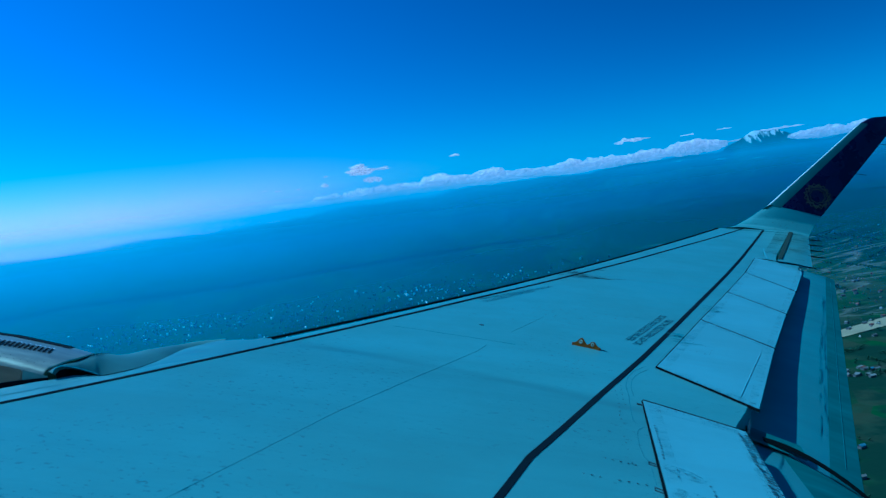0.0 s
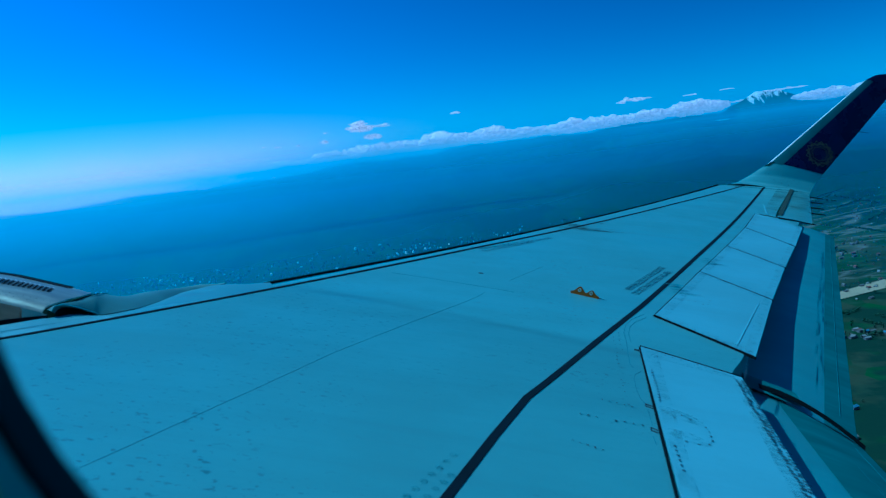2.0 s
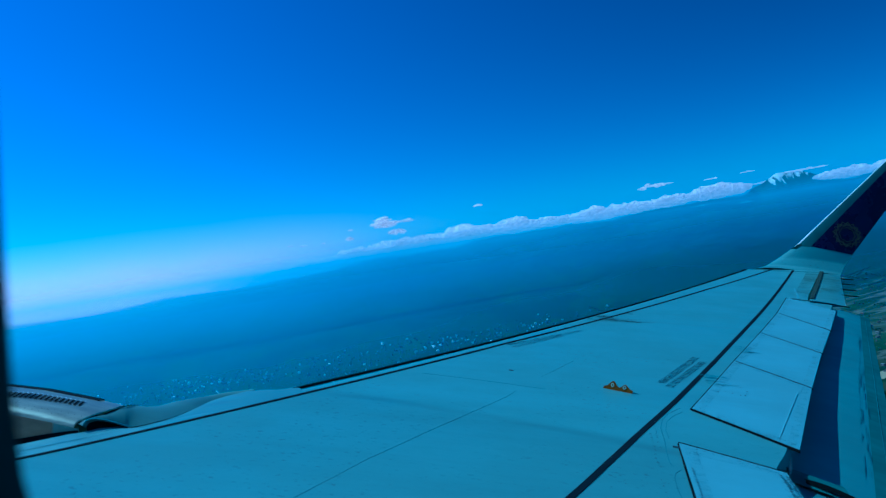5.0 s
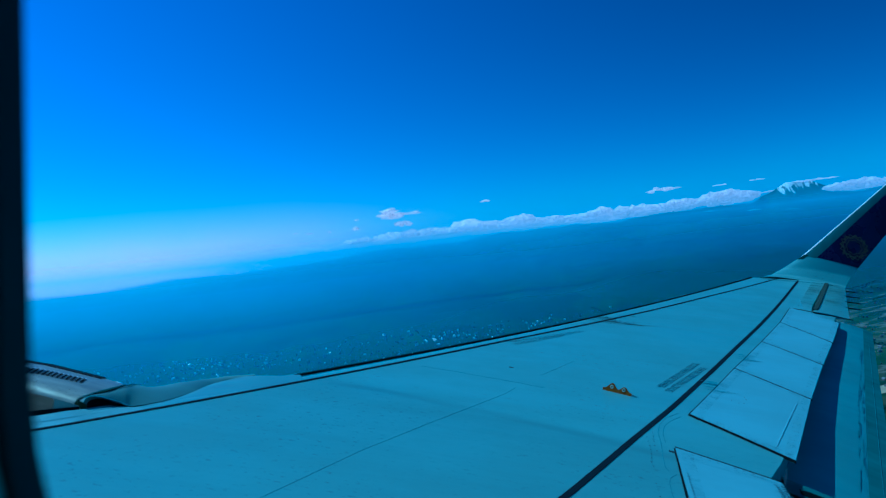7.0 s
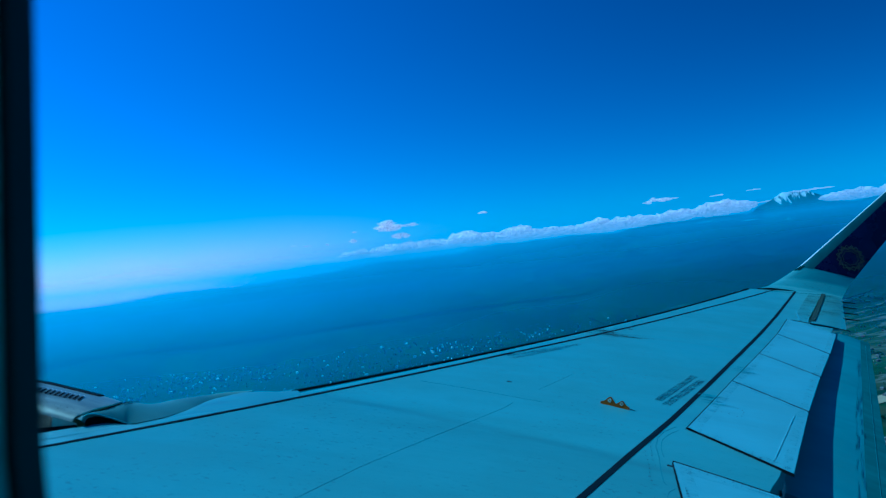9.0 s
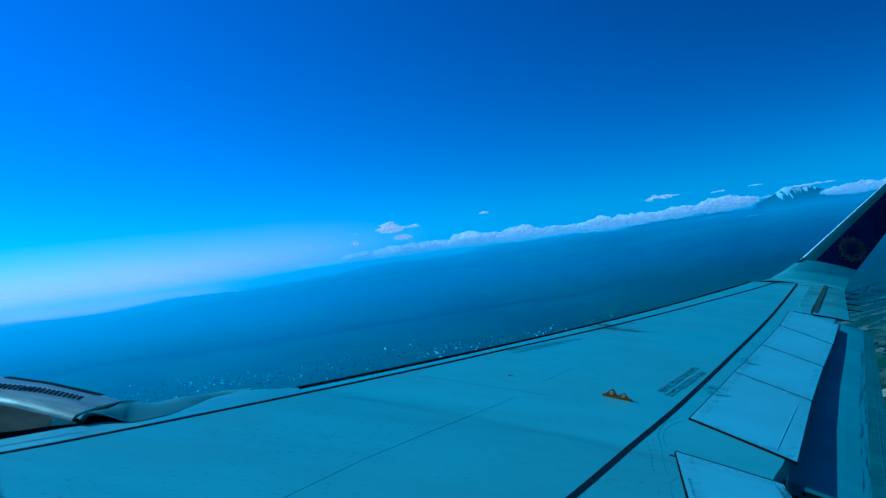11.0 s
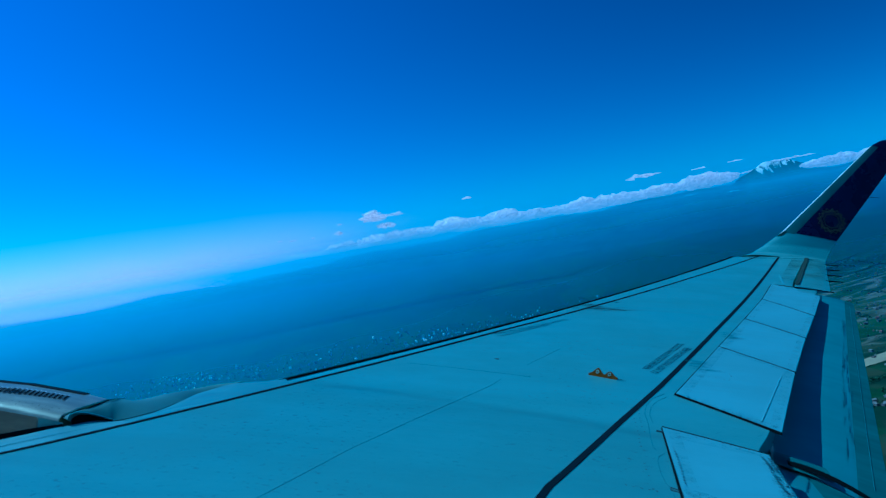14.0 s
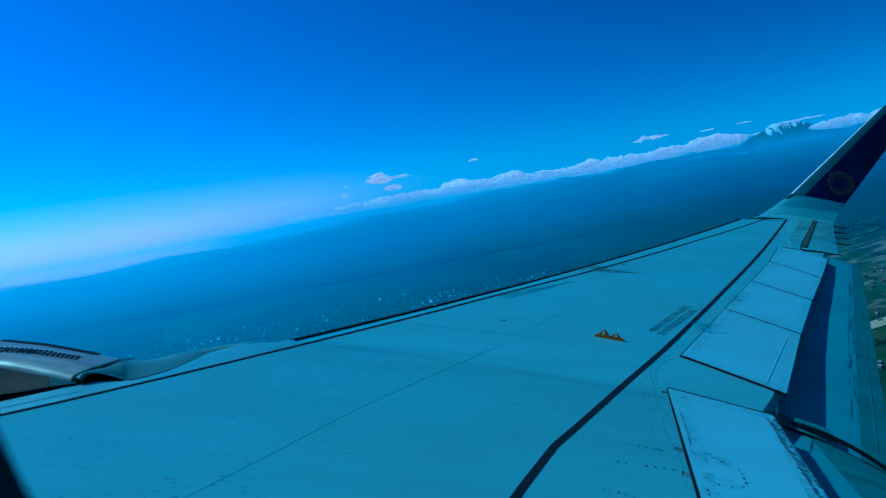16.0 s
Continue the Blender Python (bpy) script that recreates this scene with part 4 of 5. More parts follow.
ROOFS = {"red": plain("red_sheet_roof", (0.22, 0.09, 0.07), 0.6, vary=0.3, scale=0.6), "blue": plain("blue_sheet_roof", (0.14, 0.22, 0.30), 0.5, vary=0.3, scale=0.6),
         "white": plain("pale_flat_roof", (0.30, 0.29, 0.26), 0.5, vary=0.2, scale=0.6), "grey": plain("grey_slab_roof", (0.19, 0.18, 0.16), 0.6, vary=0.3, scale=0.6)}
M_WALL = plain("lime_wall", (0.20, 0.185, 0.175), 0.8, vary=0.25, scale=0.5)
PROTO = {}
rnd = random.Random(11)
VILLAGES = ((640, 1690, 60, 30), (505, 1270, 35, 5), (860, 2180, 110, 15), (1010, 2560, 130, 16), (430, 1120, 25, 4))
for vx, vy, spread, count in VILLAGES:
    for i in range(count):
        x, y = vx + rnd.gauss(0, spread), vy + rnd.gauss(0, spread * 0.6)
        kind = rnd.choice(("white", "grey", "blue", "grey", "red", "grey"))
        m = pose(x, y, ground_z(x, y), 0, 0, rnd.choice((20, 110)) + rnd.uniform(-12, 12))
        if kind in PROTO:
            copy_thing(PROTO[kind], m)
        else:
            walls, top = house_mesh(rnd.uniform(9, 13), rnd.uniform(6, 8), 4.5, 1.8)
            ob = empty("house", m, "small village house with a %s roof among fields" % kind, "house", "village houses")
            part("wall", walls, M_WALL, ob, smooth=False)
            part("roof", top, ROOFS[kind], ob, "%s roof" % kind, smooth=False)
            PROTO[kind] = ob


def bare_field():
    """A dry strip of bare soil, a little above the fields round it."""
    bm = bmesh.new()
    a, b, c, d = Vector((735, 2040)), Vector((750, 2110)), Vector((960, 2245)), Vector((985, 2175))
    rows = []
    for i in range(13):
        p, q = a.lerp(d, i / 12), b.lerp(c, i / 12)
        rows.append([Vector((*p.lerp(q, j / 5), ground_z(*p.lerp(q, j / 5)) + 1.2)) for j in range(6)])
    grid_faces(bm, rows)
    k = Mat("dry_soil")
    k.set(Base_Color=k.mix(k.noise(1 / 9, 5, 0.6, k.mapped((1, 4, 1), rot=(0, 0, 0.55))), (0.28, 0.23, 0.13), (0.46, 0.40, 0.25)), Roughness=0.95, Specular_IOR_Level=0.1)
    tagged(part("field", bm, k.m), "long strip of dry tan soil among green fields", "field", kind="structure")


bare_field()


def town(name, seed, clusters, az0, az1, near, deep, tones, label, size=1.0):
    """Very many small gabled houses in loose clusters, joined."""
    verts, faces = [], []
    r2 = random.Random(seed)
    for c in range(clusters):
        az, r = r2.uniform(az0, az1), near + deep * r2.random() ** 0.8
        wide = r2.uniform(0.6, 3.4)
        for i in range(r2.randint(6, 34)):
            a, rr = az + r2.gauss(0, wide), r + r2.gauss(0, 22 + 30 * size)
            p = polar(a, rr, 0)
            z = ground_z(p.x, p.y)
            big = size * (1.6 if r2.random() < 0.12 else 0.85)
            w, d, h = big * r2.uniform(3, 9), big * r2.uniform(3, 6), big * r2.uniform(2, 5)
            t = r2.uniform(0, 3.14)
            base = len(verts)
            for zz, k in ((z - 2, 1), (z + h, 1), (z + h + 2.5 * size, 0)):
                for sx, sy in ((-1, -1), (1, -1), (1, 1), (-1, 1)):
                    X, Y = sx * w / 2 * (1 if k else 0.9), sy * d / 2 * k
                    verts.append((p.x + X * math.cos(t) - Y * math.sin(t), p.y + X * math.sin(t) + Y * math.cos(t), zz))
            for q in (0, 4):
                for i4 in range(4):
                    j4 = (i4 + 1) % 4
                    faces.append((base + q + i4, base + q + j4, base + q + 4 + j4, base + q + 4 + i4))
    mesh = bpy.data.meshes.new(name)
    mesh.from_pydata(verts, [], faces)
    k = Mat(name + "_walls")
    geo = k.n.new("ShaderNodeNewGeometry").outputs["Random Per Island"]
    k.set(Base_Color=k.ramp(geo, *tones), Roughness=0.4)
    mesh.materials.append(k.m)
    tagged(new(name, mesh), label, "town", kind="stuff")


# the near-white tone paints sun glints on far roofs
town("far_towns", 3, 70, -11, 32, 2560, 880, ((0.0, (0.05, 0.06, 0.055)), (0.5, (0.10, 0.10, 0.09)), (0.68, (0.32, 0.33, 0.34)), (0.84, (0.98, 0.97, 0.95))), "scattered houses of distant towns, some painted white for sun glints", 1.1)
town("valley_town", 6, 45, -30, -17, 2300, 1500, ((0.0, (0.05, 0.06, 0.05)), (0.3, (0.16, 0.08, 0.06)), (0.55, (0.15, 0.14, 0.11)), (0.85, (0.20, 0.20, 0.17)), (0.985, (0.42, 0.42, 0.40))), "crowded brown and grey houses of a valley town", 0.7)


def woods():
    verts, faces = [], []
    r2 = random.Random(8)
    small = bmesh.new()
    bmesh.ops.create_icosphere(small, subdivisions=1, radius=1.0)
    small.verts.index_update()
    sv, sf = [v.co.copy() for v in small.verts], [[v.index for v in f.verts] for f in small.faces]
    small.free()
    spots = []
    for vx, vy, spread, count in VILLAGES:
        spots += [(vx + r2.gauss(0, spread * 1.3), vy + r2.gauss(0, spread * 0.9)) for i in range(count)]
    for line in range(75):
        x0, y0 = r2.uniform(250, 1700), r2.uniform(950, 3500)
        a = r2.choice((0.45, 2.0)) + r2.uniform(-0.2, 0.2)
        for i in range(r2.randint(10, 44)):
            spots.append((x0 + math.cos(a) * i * 5.5 + r2.gauss(0, 2.5), y0 + math.sin(a) * i * 5.5 + r2.gauss(0, 2.5)))
    for x, y in spots:
        z, size = ground_z(x, y), r2.uniform(2.2, 4.2)
        base = len(verts)
        for zz, rr in ((-0.5, 0.35), (size * 1.2, 0.2)):
            verts += [(x + rr * math.cos(q), y + rr * math.sin(q), z + zz) for q in (0, 2.1, 4.2)]
        faces += [(base + i, base + (i + 1) % 3, base + 3 + (i + 1) % 3, base + 3 + i) for i in range(3)]
        for b in range(6):
            ox, oy, oz, s = r2.gauss(0, size * 0.42), r2.gauss(0, size * 0.42), size * r2.uniform(0.9, 1.9), size * r2.uniform(0.32, 0.6)
            base = len(verts)
            for v in sv:
                n = s * r2.uniform(0.72, 1.25)
                verts.append((x + ox + v.x * n, y + oy + v.y * n, z + oz + v.z * n * 0.85))
            faces += [[base + i for i in f] for f in sf]
    mesh = bpy.data.meshes.new("trees")
    mesh.from_pydata(verts, [], faces)
    k = Mat("tree_leaves")
    geo = k.n.new("ShaderNodeNewGeometry").outputs["Random Per Island"]
    k.set(Base_Color=k.ramp(geo, (0.0, (0.02, 0.045, 0.018)), (1.0, (0.05, 0.085, 0.03))), Roughness=0.9)
    mesh.materials.append(k.m)
    tagged(new("trees", mesh), "dark green trees along field edges and round houses", "trees", kind="stuff")


woods()


# ---- small things on the wing ----
def stencil(name, text, start, end, height, flip, label):
    """A stencilled line laid on the skin, its baseline from start to end."""
    cu = bpy.data.curves.new(name, "FONT")
    cu.body = text
    tmp = new(name + "_tmp", cu)
    mesh = bpy.data.meshes.new_from_object(tmp.evaluated_get(bpy.context.evaluated_depsgraph_get()))
    bpy.data.objects.remove(tmp)
    bm = bmesh.new()
    bm.from_mesh(mesh)
    xs, ys = [v.co.x for v in bm.verts], [v.co.y for v in bm.verts]
    x0, x1, y0, y1 = min(xs), max(xs), min(ys), max(ys)
    a, b = Vector(start), Vector(end)
    d = (b - a).normalized()
    up = Vector((-d.y, d.x))
    for v in bm.verts:
        s, t = (v.co.x - x0) / (x1 - x0), (v.co.y - y0) / (y1 - y0)
        if flip:
            s, t = 1 - s, 1 - t
        p = a.lerp(b, s) + up * height * t
        v.co = on_top(p.x, p.y, 0.003)
    return part(name, bm, M_WORN_INK if label.startswith("worn") else M_INK, wing, label, smooth=False)


WORDS = "DO NOT WALK OUTSIDE THIS AREA"
stencil("stencil", WORDS, (5.034, 7.79), (5.452, 8.82), 0.060, False, "black stencilled warning")
stencil("stencil", WORDS, (4.986, 7.885), (5.414, 8.965), 0.060, True, "black stencilled warning, upside down")
stencil("stencil", WORDS, (3.85, 8.85), (4.27, 9.57), 0.055, False, "worn black stencilled warning")
stencil("stencil", WORDS, (3.795, 8.94), (4.452, 9.90), 0.055, True, "worn black stencilled warning, upside down")


def bracket():
    """Flat orange attachment plate with two raised rings, screwed to the skin."""
    root = empty("rope_bracket", Matrix.Identity(4), "orange escape-rope bracket with two pale rings", "bracket")
    root.parent = airliner
    for key in ("label", "category"):
        if key == "category":
            del root[key]
    a, b = Vector((4.523, 7.575)), Vector((4.715, 7.49))
    d = (b - a).normalized()
    up = Vector((-d.y, d.x)) * -1
    if up.y < 0:
        up = -up
    L = (b - a).length
    prof = [(0, 0)]
    for s in np.linspace(0, 1, 25):
        prof.append((s * L, 0.014 + 0.043 * max(math.exp(-((s - 0.30) / 0.15) ** 2), 0.8 * math.exp(-((s - 0.72) / 0.14) ** 2)) * (1 - 0.1 * s)))
    prof.append((L, 0))

    def stand(s, z, off):
        p = a + d * s + up * (off + z * 0.35)
        return on_top(p.x, p.y, z)

    bm = bmesh.new()
    lo = [bm.verts.new(stand(s, z, 0.006)) for s, z in prof]
    hi = [bm.verts.new(stand(s, z, -0.006)) for s, z in prof]
    bm.faces.new(hi)
    bm.faces.new(lo[::-1])
    bridge(bm, lo, hi)
    bmesh.ops.recalc_face_normals(bm, faces=bm.faces)
    part("plate", bm, M_ORANGE, root, "orange painted plate")
    for s, z0 in ((0.30, 0.032), (0.72, 0.028)):
        bm = bmesh.new()
        rows = []
        for q in np.linspace(0, 2 * math.pi, 21):
            rows.append([stand(s * L + r * math.cos(q), z0 + r * math.sin(q), off) for r, off in ((0.006, -0.008), (0.007, -0.011), (0.0115, -0.011), (0.0125, -0.006))])
        grid_faces(bm, rows)
        part("ring", bm, M_RING, root, "pale raised ring")
    bm = bmesh.new()
    tip = a - d * 0.02
    tail = b + d * 0.06
    grid_faces(bm, [[on_top(*(b + up * 0.012), 0.006), on_top(*(b - up * 0.006), 0.006)], [on_top(*(tail + up * 0.002), 0.004), on_top(*tail, 0.004)]])
    part("tail", bm, M_BLACK, root, "dark tail")


bracket()


def studs(name, lines, radius, spacing, material=M_RIVET, lift=0.0035, parent=wing, label=""):
    """Flush fastener heads in rows along polylines of (x, y)."""
    bm = bmesh.new()
    r2 = random.Random(len(lines) * 7 + int(radius * 1e5))
    for line in lines:
        for (xa, ya), (xb, yb) in zip(line, line[1:]):
            n = max(1, round(math.hypot(xb - xa, yb - ya) / spacing))
            for i in range(n):
                if r2.random() < 0.08:
                    continue
                x, y = xa + (xb - xa) * (i + 0.5) / n, ya + (yb - ya) * (i + 0.5) / n
                r = radius * r2.uniform(0.75, 1.25)
                bm.faces.new([bm.verts.new(on_top(x + r * math.cos(q), y + r * math.sin(q), lift)) for q in np.linspace(0, 2 * math.pi, 8, endpoint=False)])
    return tagged(part(name, bm, material, parent, label, smooth=False), kind="stuff")


studs("fasteners", [[(4.439, 5.190), (4.543, 5.178)], [(4.590, 5.174), (4.741, 5.165)], [(4.394, 4.875), (4.536, 4.817)], [(4.554, 5.421), (4.72, 5.38)]], 0.0055, 0.034, label="dark flush fasteners")
studs("fasteners", [[(4.729, 6.590), (4.724, 6.272), (4.703, 6.059), (4.715, 6.0)], [(4.768, 6.62), (4.755, 6.36), (4.762, 6.254)], [(4.693, 5.80), (4.690, 5.36)], [(4.85, 7.10), (4.78, 6.78), (4.765, 6.56)]], 0.0048, 0.085, label="dark flush fasteners")
studs("panel_fasteners", [[(4.870, 5.385), (4.998, 5.262), (5.010, 5.209), (5.0, 5.061), (4.957, 5.017), (4.856, 5.034)], [(4.838, 5.325), (4.889, 5.276)], [(4.873, 5.985), (4.857, 5.642), (4.843, 5.476)], [(4.824, 4.98), (4.815, 4.7)],
                          [(4.93, 6.32), (5.30, 6.13)]], 0.0058, 0.044, lift=0.016, parent=spoilers[0], label="dark screw heads")
studs("panel_fasteners", [[(5.43, 8.043), (5.508, 8.04), (5.576, 7.895), (5.511, 7.703), (5.415, 7.777), (5.315, 7.752)], [(5.12, 7.17), (5.52, 6.66)]], 0.0055, 0.06, lift=0.016, parent=spoilers[1], label="dark screw heads")
studs("seal_marks", [[(5.475, 6.415), (5.389, 6.109)]], 0.008, 0.022, lift=0.0035, label="dark rubbed marks beside the spoiler's corner")


def washers():
    """Round tank access screws beside the rear line."""
    bm = bmesh.new()
    for x0, y0, n in ((3.80, 4.05, 9), (3.885, 4.13, 5)):
        for i in range(n):
            x, y = x0 + i * 0.0195, y0 + i * 0.062
            rows = [[on_top(x + r * math.cos(q), y + r * math.sin(q), 0.0035) for r in (0.0095, 0.0125)] for q in np.linspace(0, 2 * math.pi, 14)]
            grid_faces(bm, rows)
    tagged(part("tank_screws", bm, M_JOINT, wing, "faint round sealed screw heads"), kind="stuff")


washers()
for pts, w in (([(4.999, 7.226), (4.900, 7.061), (4.841, 6.890), (4.808, 6.701), (4.802, 6.488), (4.784, 6.263), (4.773, 6.056), (4.784, 6.003)], 0.004), ([(5.001, 7.142), (4.917, 6.999), (4.865, 6.860), (4.836, 6.687), (4.829, 6.498)], 0.003),
               ([(4.818, 5.960), (4.782, 5.900), (4.766, 5.823), (4.756, 5.652), (4.761, 5.513), (4.774, 5.466)], 0.003), ([(4.776, 5.394), (4.769, 5.190)], 0.003), ([(4.753, 5.062), (4.754, 4.970)], 0.003)):
    ribbon("fairing_joint", pts, w * 0.8, M_FAINT, lift=0.0012, step=0.1)
for a, b, c, d in (((4.814, 5.429), (4.773, 5.458), (4.768, 5.427), (4.808, 5.405)), ((4.808, 5.117), (4.757, 5.161), (4.752, 5.128), (4.800, 5.096))):
    for p, q in ((a, b), (b, c), (c, d)):
        ribbon("hinge_bracket", [p, q], 0.003, M_RIVET, lift=0.004, step=0.02)
ribbon("hinge_bracket", [(4.83, 6.35), (4.87, 6.335)], 0.008, M_RIVET, lift=0.008)


ribbon("panel_joint", [(3.22, 7.60), (4.117, 7.38)], 0.0045, M_FAINT, lift=0.001)
ribbon("tip_joint", [(7.70, 16.30), (8.30, 16.28), (8.72, 16.20)], 0.014, M_JOINT, lift=0.004)
ribbon("drain_mark", [(3.838, 7.90), (3.874, 7.89)], 0.02, M_RIVET, lift=0.004, step=0.01, taper=lambda v: math.sin(math.pi * (0.1 + 0.8 * v)))


def dashes():
    """Worn dark marks along the rear edge of the inboard spoiler."""
    bm = bmesh.new()
    r2 = random.Random(4)
    line = [(5.368, 6.05), (5.345, 5.60), (5.320, 5.12), (5.297, 4.70), (5.26, 4.0)]
    for (xa, ya), (xb, yb) in zip(line, line[1:]):
        n = int(math.hypot(xb - xa, yb - ya) / 0.0165)
        for i in range(n):
            s = (i + r2.uniform(0.2, 0.8)) / n
            x, y = xa + (xb - xa) * s - (0.022 if i % 2 else 0.05) + r2.uniform(-0.006, 0.006), ya + (yb - ya) * s
            w, l = r2.uniform(0.007, 0.012), r2.uniform(0.016, 0.030)
            pts = [(x, y), (x + l, y - 0.008), (x + l, y - 0.006 + w), (x + l * 0.3, y + w)]
            bm.faces.new([bm.verts.new(on_top(px, py, 0.0165)) for px, py in pts])
    tagged(part("wear_marks", bm, M_RIVET, spoilers[0], "worn dark marks along the rear edge", smooth=False), kind="stuff")


dashes()
for k in range(5):
    a, b = (Vector(p) for p in ((4.74, 3.95), (4.885, 6.33)) ) if k == 0 else (Vector(FRONT[k]), Vector(FRONT[k + 1]))
    c, d = (Vector(p) for p in ((5.18, 3.75), REAR[0])) if k == 0 else (Vector(REAR[k]), Vector(REAR[k + 1]))
    for name, p, q, w in (("front_grime", a.lerp(c, 0.07), b.lerp(d, 0.07), 0.06), ("rear_grime", a.lerp(c, 0.93), b.lerp(d, 0.93), 0.05), ("side_grime", a.lerp(b, 0.03).lerp(c.lerp(d, 0.03), 0.05), c.lerp(d, 0.03).lerp(a.lerp(b, 0.03), 0.05), 0.05), ("side_grime", b.lerp(a, 0.03).lerp(d.lerp(c, 0.03), 0.05), d.lerp(c, 0.03).lerp(b.lerp(a, 0.03), 0.05), 0.05)):
        ribbon(name, [tuple(p), tuple(q)], w, M_FILM, spoilers[k], 0.0157, step=0.08)
ribbon("tip_grime", [(7.70, 13.45), (8.70, 16.3)], 0.55, M_TIPFILM, lift=0.0045)
for pts in ([(4.83, 5.41), (4.99, 5.27)], [(4.82, 5.13), (4.98, 5.04)]):
    ribbon("hinge_smudge", pts, 0.09, M_SMUDGE, spoilers[0], 0.0158, step=0.03, taper=lambda v: 0.5 + 0.5 * math.sin(math.pi * v))
ribbon("rub_strip", [(5.357, 6.05), (5.322, 5.662), (5.286, 5.344), (5.262, 5.074), (5.22, 4.3)], 0.055, M_SMUDGE, spoilers[0], 0.0158, step=0.05)
ribbon("edge_tab", [(5.51, 6.78), (5.96, 8.02)], 0.004, M_TAB, spoilers[1], 0.0165)


def smear(name, centre, length, width, seed, parent=wing, lift=0.003, angle=0.3, material=M_STAIN):
    """An oily streak: a thin ragged film on the paint."""
    bm = bmesh.new()
    r2 = random.Random(seed)
    d = Vector((math.cos(angle), math.sin(angle)))
    n = Vector((-d.y, d.x))
    for k in range(9):
        o = r2.uniform(-0.5, 0.5) * width
        s0, s1 = r2.uniform(-0.5, -0.1) * length, r2.uniform(0.0, 0.5) * length
        w = width * r2.uniform(0.008, 0.025)
        rows = []
        for i in range(7):
            s = s0 + (s1 - s0) * i / 6
            ww = w * math.sin(math.pi * (i + 0.3) / 6.6)
            p = Vector(centre) + d * s + n * (o + 0.004 * r2.uniform(-1, 1))
            rows.append([on_top(*(p + n * ww), lift + k * 0.0001), on_top(*(p - n * ww), lift + k * 0.0001)])
        grid_faces(bm, rows)
    return tagged(part(name, bm, material, parent, "dark oily streaks"), kind="stuff")


smear("streak", (4.86, 10.72), 0.8, 0.30, 1, angle=0.15, material=M_SOOT)
ribbon("oil_stain", [(4.60, 10.90), (4.80, 10.80), (5.10, 10.62)], 0.42, M_OIL, lift=0.0025, step=0.05, taper=lambda v: max(0.12, 1 - v) * (0.8 + 0.2 * math.sin(17 * v)), label="brown oil stain behind the slat")
ribbon("oil_stain", [(4.60, 10.95), (5.06, 11.25)], 0.16, M_OIL, lift=0.0027, step=0.05, taper=lambda v: 0.3 + 0.7 * math.sin(math.pi * v))
smear("streak", (5.40, 8.10), 0.30, 0.35, 2, spoilers[1], 0.0165, 0.0)
smear("streak", (5.90, 9.50), 0.30, 0.3, 3, spoilers[2], 0.0165, 0.0)


# ---- winglet mark, wicks, seals, cowl details ----
def winglet_mark():
    """Plain eight-pointed star outline, two nested rings of thin gold lines."""
    bm = bmesh.new()
    hub = winglet_point(3.36, 0.65, 1)
    along = (winglet_point(3.42, 0.8, 1) - winglet_point(3.42, 0.4, 1)).normalized()
    face = along.cross(winglet_point(3.7, 0.6, 1) - winglet_point(3.2, 0.6, 1)).normalized()
    if face.y > 0:
        face = -face
    rise = along.cross(face).normalized()
    for out, dip, turn in ((0.25, 0.18, 0), (0.222, 0.158, 0), (0.25, 0.18, 22.5), (0.145, 0.125, 0)):
        ring_pts = []
        for i in range(17):
            a = radians(turn + i * 22.5)
            ring_pts.append(hub + (along * math.sin(a) + rise * math.cos(a)) * (dip if i % 2 else out) + face * 0.012)
        for p, q in zip(ring_pts, ring_pts[1:]):
            n = (q - p).normalized().cross(face) * 0.0055
            bm.faces.new([bm.verts.new(v) for v in (p + n, q + n, q - n, p - n)])
    bmesh.ops.recalc_face_normals(bm, faces=bm.faces)
    part("star_mark", bm, M_GOLD, winglet, "thin gold eight-pointed star outline", smooth=False)


winglet_mark()


def rod(bm, a, b, r0, r1, n=8):
    a, b = Vector(a), Vector(b)
    d = (b - a).normalized()
    u = d.orthogonal().normalized()
    w = d.cross(u)
    grid_faces(bm, [[p + (u * math.cos(q) + w * math.sin(q)) * r for q in np.linspace(0, 2 * math.pi, n, endpoint=False)] for p, r in ((a, r0), (b, r1))], closed=True, caps=True)


for y in (14.3, 14.9, 15.5, 16.1):
    bm = bmesh.new()
    x = pw([(13.2, 8.02), (16.4, 8.98)])(y)
    rod(bm, (x - 0.04, y, z_top(x - 0.45, y) - 0.055), (x + 0.2, y - 0.02, z_top(x - 0.45, y) - 0.06), 0.011, 0.006)
    part("static_wick", bm, M_BLACK, ail, "thin black static wick")
for v in (4.0, 4.7, 5.4):
    bm = bmesh.new()
    p = winglet_point(v, 0.99, 1)
    rod(bm, p, p + Vector((0.2, 0.01, -0.005)), 0.006, 0.003)
    part("static_wick", bm, M_BLACK, winglet, "thin black static wick")


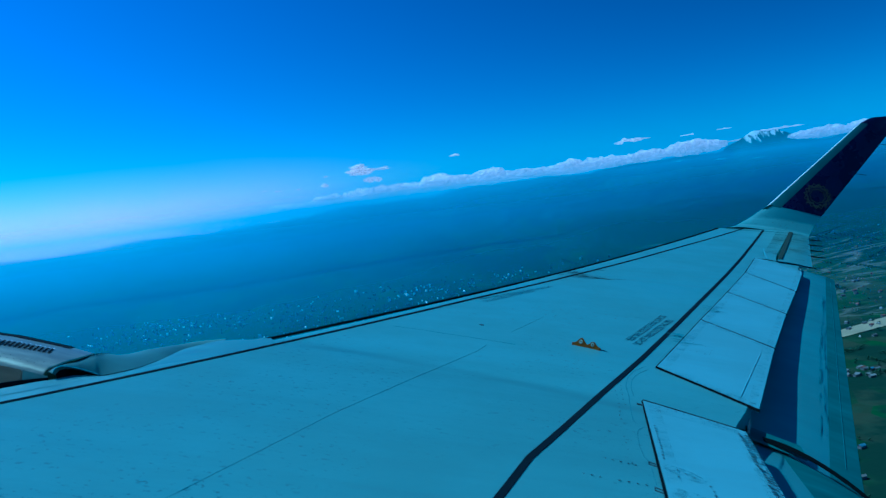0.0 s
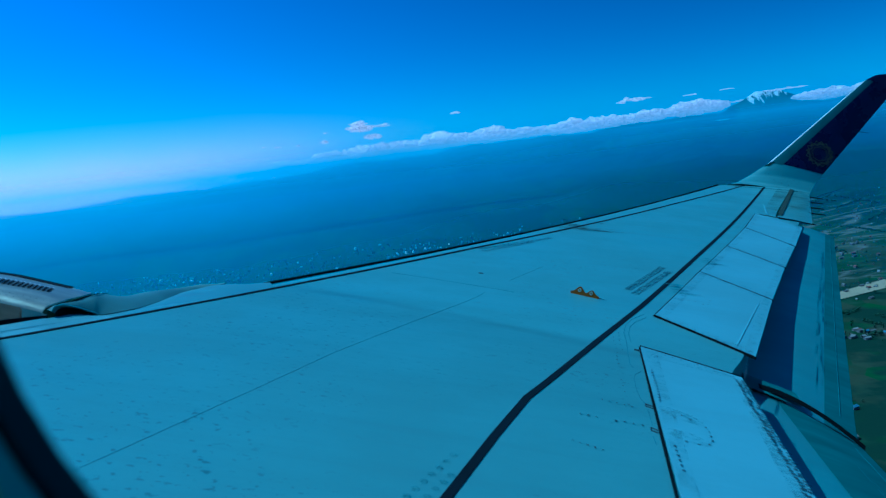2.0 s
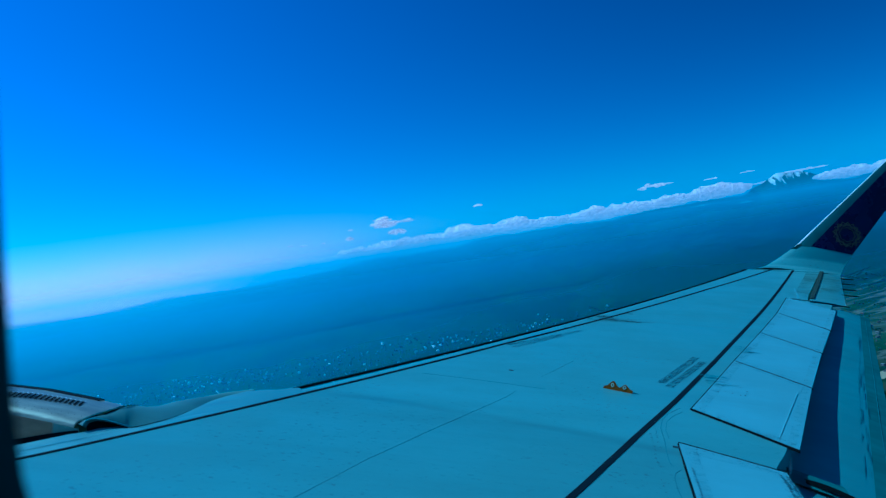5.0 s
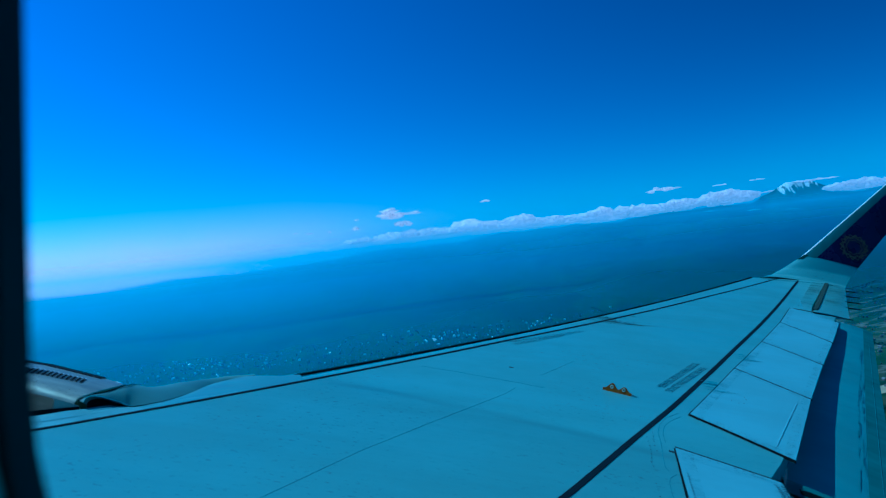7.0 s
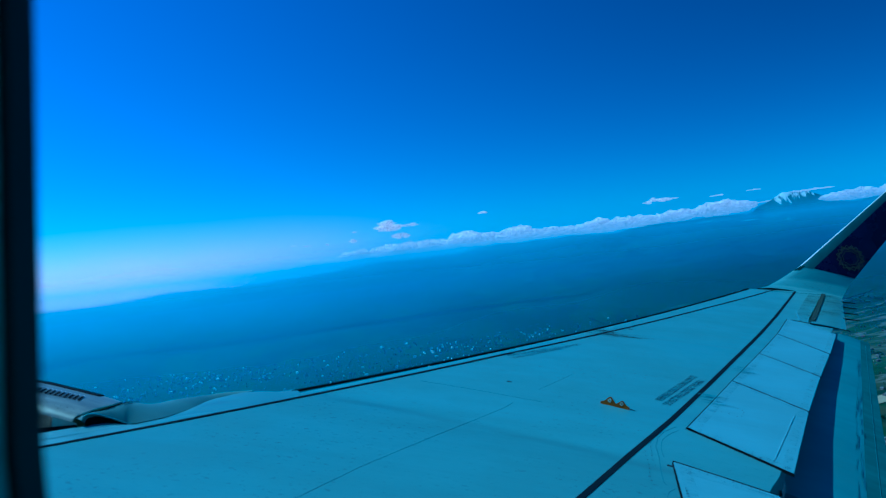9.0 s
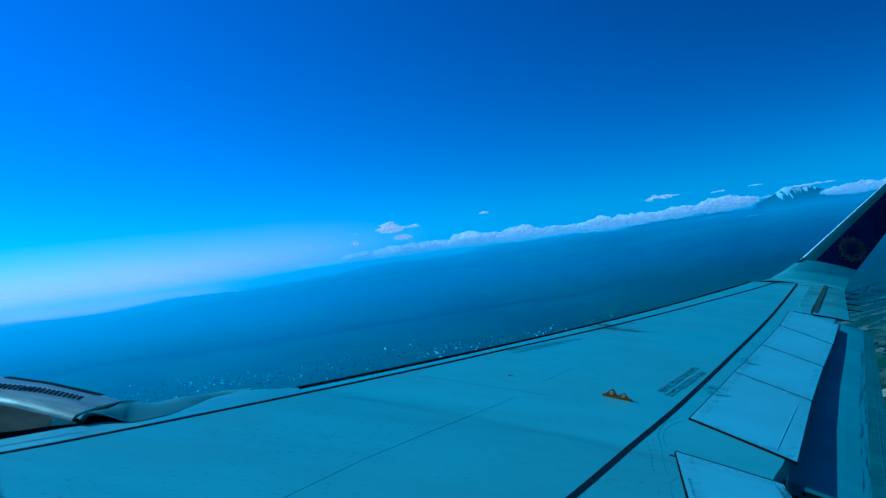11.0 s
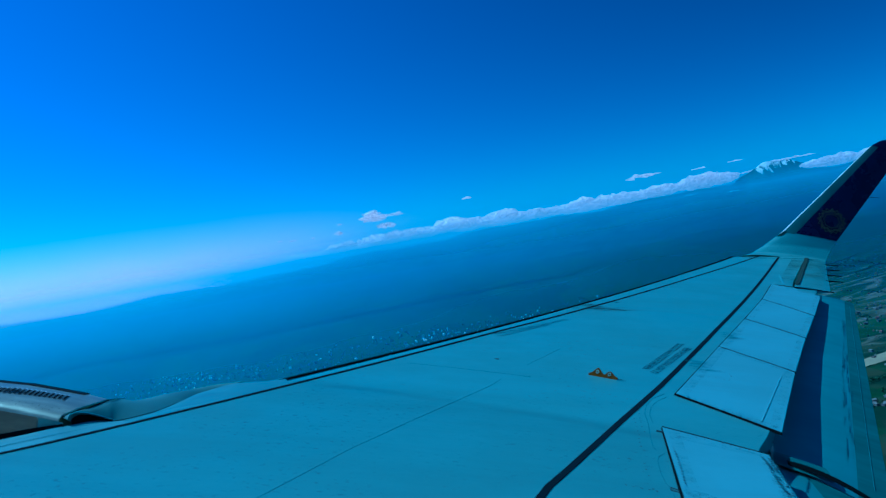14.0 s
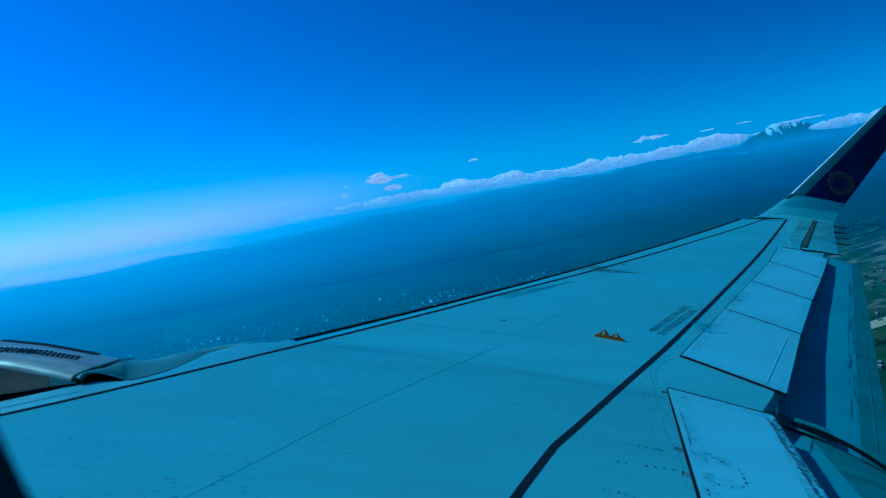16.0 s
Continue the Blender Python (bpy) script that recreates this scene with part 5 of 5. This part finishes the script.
def flap_seals():
    """Dark rubber between the two flaps, and the fairing at its head."""
    bm = bmesh.new()
    rows = []
    for s in np.linspace(0, 1, 10):
        x = 5.57 + (6.06 - 5.57) * s
        y = 6.46 - 0.33 * s
        z = z_top(x_shroud(6.2), 6.2) - 0.085 - 0.20 * s ** 1.8
        rows.append([Vector((x, y + 0.016 - 0.008 * s, z - 0.025)), Vector((x, y + 0.012 - 0.008 * s, z)), Vector((x, y - 0.012 + 0.008 * s, z)), Vector((x, y - 0.016 + 0.008 * s, z - 0.025))])
    grid_faces(bm, rows)
    part("flap_seal", bm, M_GAP, airliner, "black rubber seal between the flaps")
    bm = bmesh.new()
    rows = []
    for s in np.linspace(0, 1, 8):
        x = 5.50 + 0.28 * s
        rows.append([Vector((x, 6.45 + 0.30 * q - 0.12 * s, z_top(5.5, 6.5) - 0.085 - 0.06 * s - 0.05 * (2 * q - 1) ** 2)) for q in np.linspace(0, 1, 7)])
    grid_faces(bm, rows)
    part("flap_fairing", bm, M_FLAP_REAR, airliner, "dark grey fairing over the flap joint")


flap_seals()


def cowl_details():
    high = pw([(1.0, -0.16), (1.33, -0.118), (1.6, -0.075), (1.8, -0.063), (2.0, -0.06)])
    for i in range(24):
        x = 1.238 + i * 0.0238
        a0 = high(x)
        long = 0.078 - 0.04 * (x - 1.33)
        bm = bmesh.new()
        grid_faces(bm, [[nac_point(x + 0.014 * q + dx, a0 - long * q, 0.003) for dx in (0, 0.0135)] for q in np.linspace(0, 1, 4)])
        part("vent_slot", bm, M_GAP, nac)
        # pale lip paints the highlight at the slot's upper end
        bm = bmesh.new()
        grid_faces(bm, [[nac_point(x + dx, a0 + da, 0.004) for dx in (0.003, 0.012)] for da in (0.0, 0.008)])
        part("slot_lip", bm, M_HILITE, nac)
    bm = bmesh.new()
    for a in (-0.225, -0.255):
        for x in np.arange(0.9, 1.9, 0.034):
            bm.faces.new([bm.verts.new(nac_point(x + 0.0026 * math.cos(q), a + 0.0022 * math.sin(q), 0.003)) for q in np.linspace(0, 2 * math.pi, 7, endpoint=False)])
    tagged(part("cowl_rivets", bm, M_RIVET, nac, "dark flush rivets", smooth=False), kind="stuff")
    bm = bmesh.new()
    grid_faces(bm, [[Vector((x, ENG_Y + 0.03 + dy, ENG_Z + nac_r(x) + dz)) for dy, dz in ((-0.03, -0.002), (-0.024, 0.004), (0.02, 0.004), (0.03, -0.004))] for x in np.linspace(1.30, 1.83, 10)])
    part("crest_strip", bm, M_BLACK, nac, "dark strip along the cowl's crest")

    # fit the cowl and its parts to the camera's view
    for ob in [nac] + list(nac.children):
        ob.data.transform(FIT_VIEW)


cowl_details()
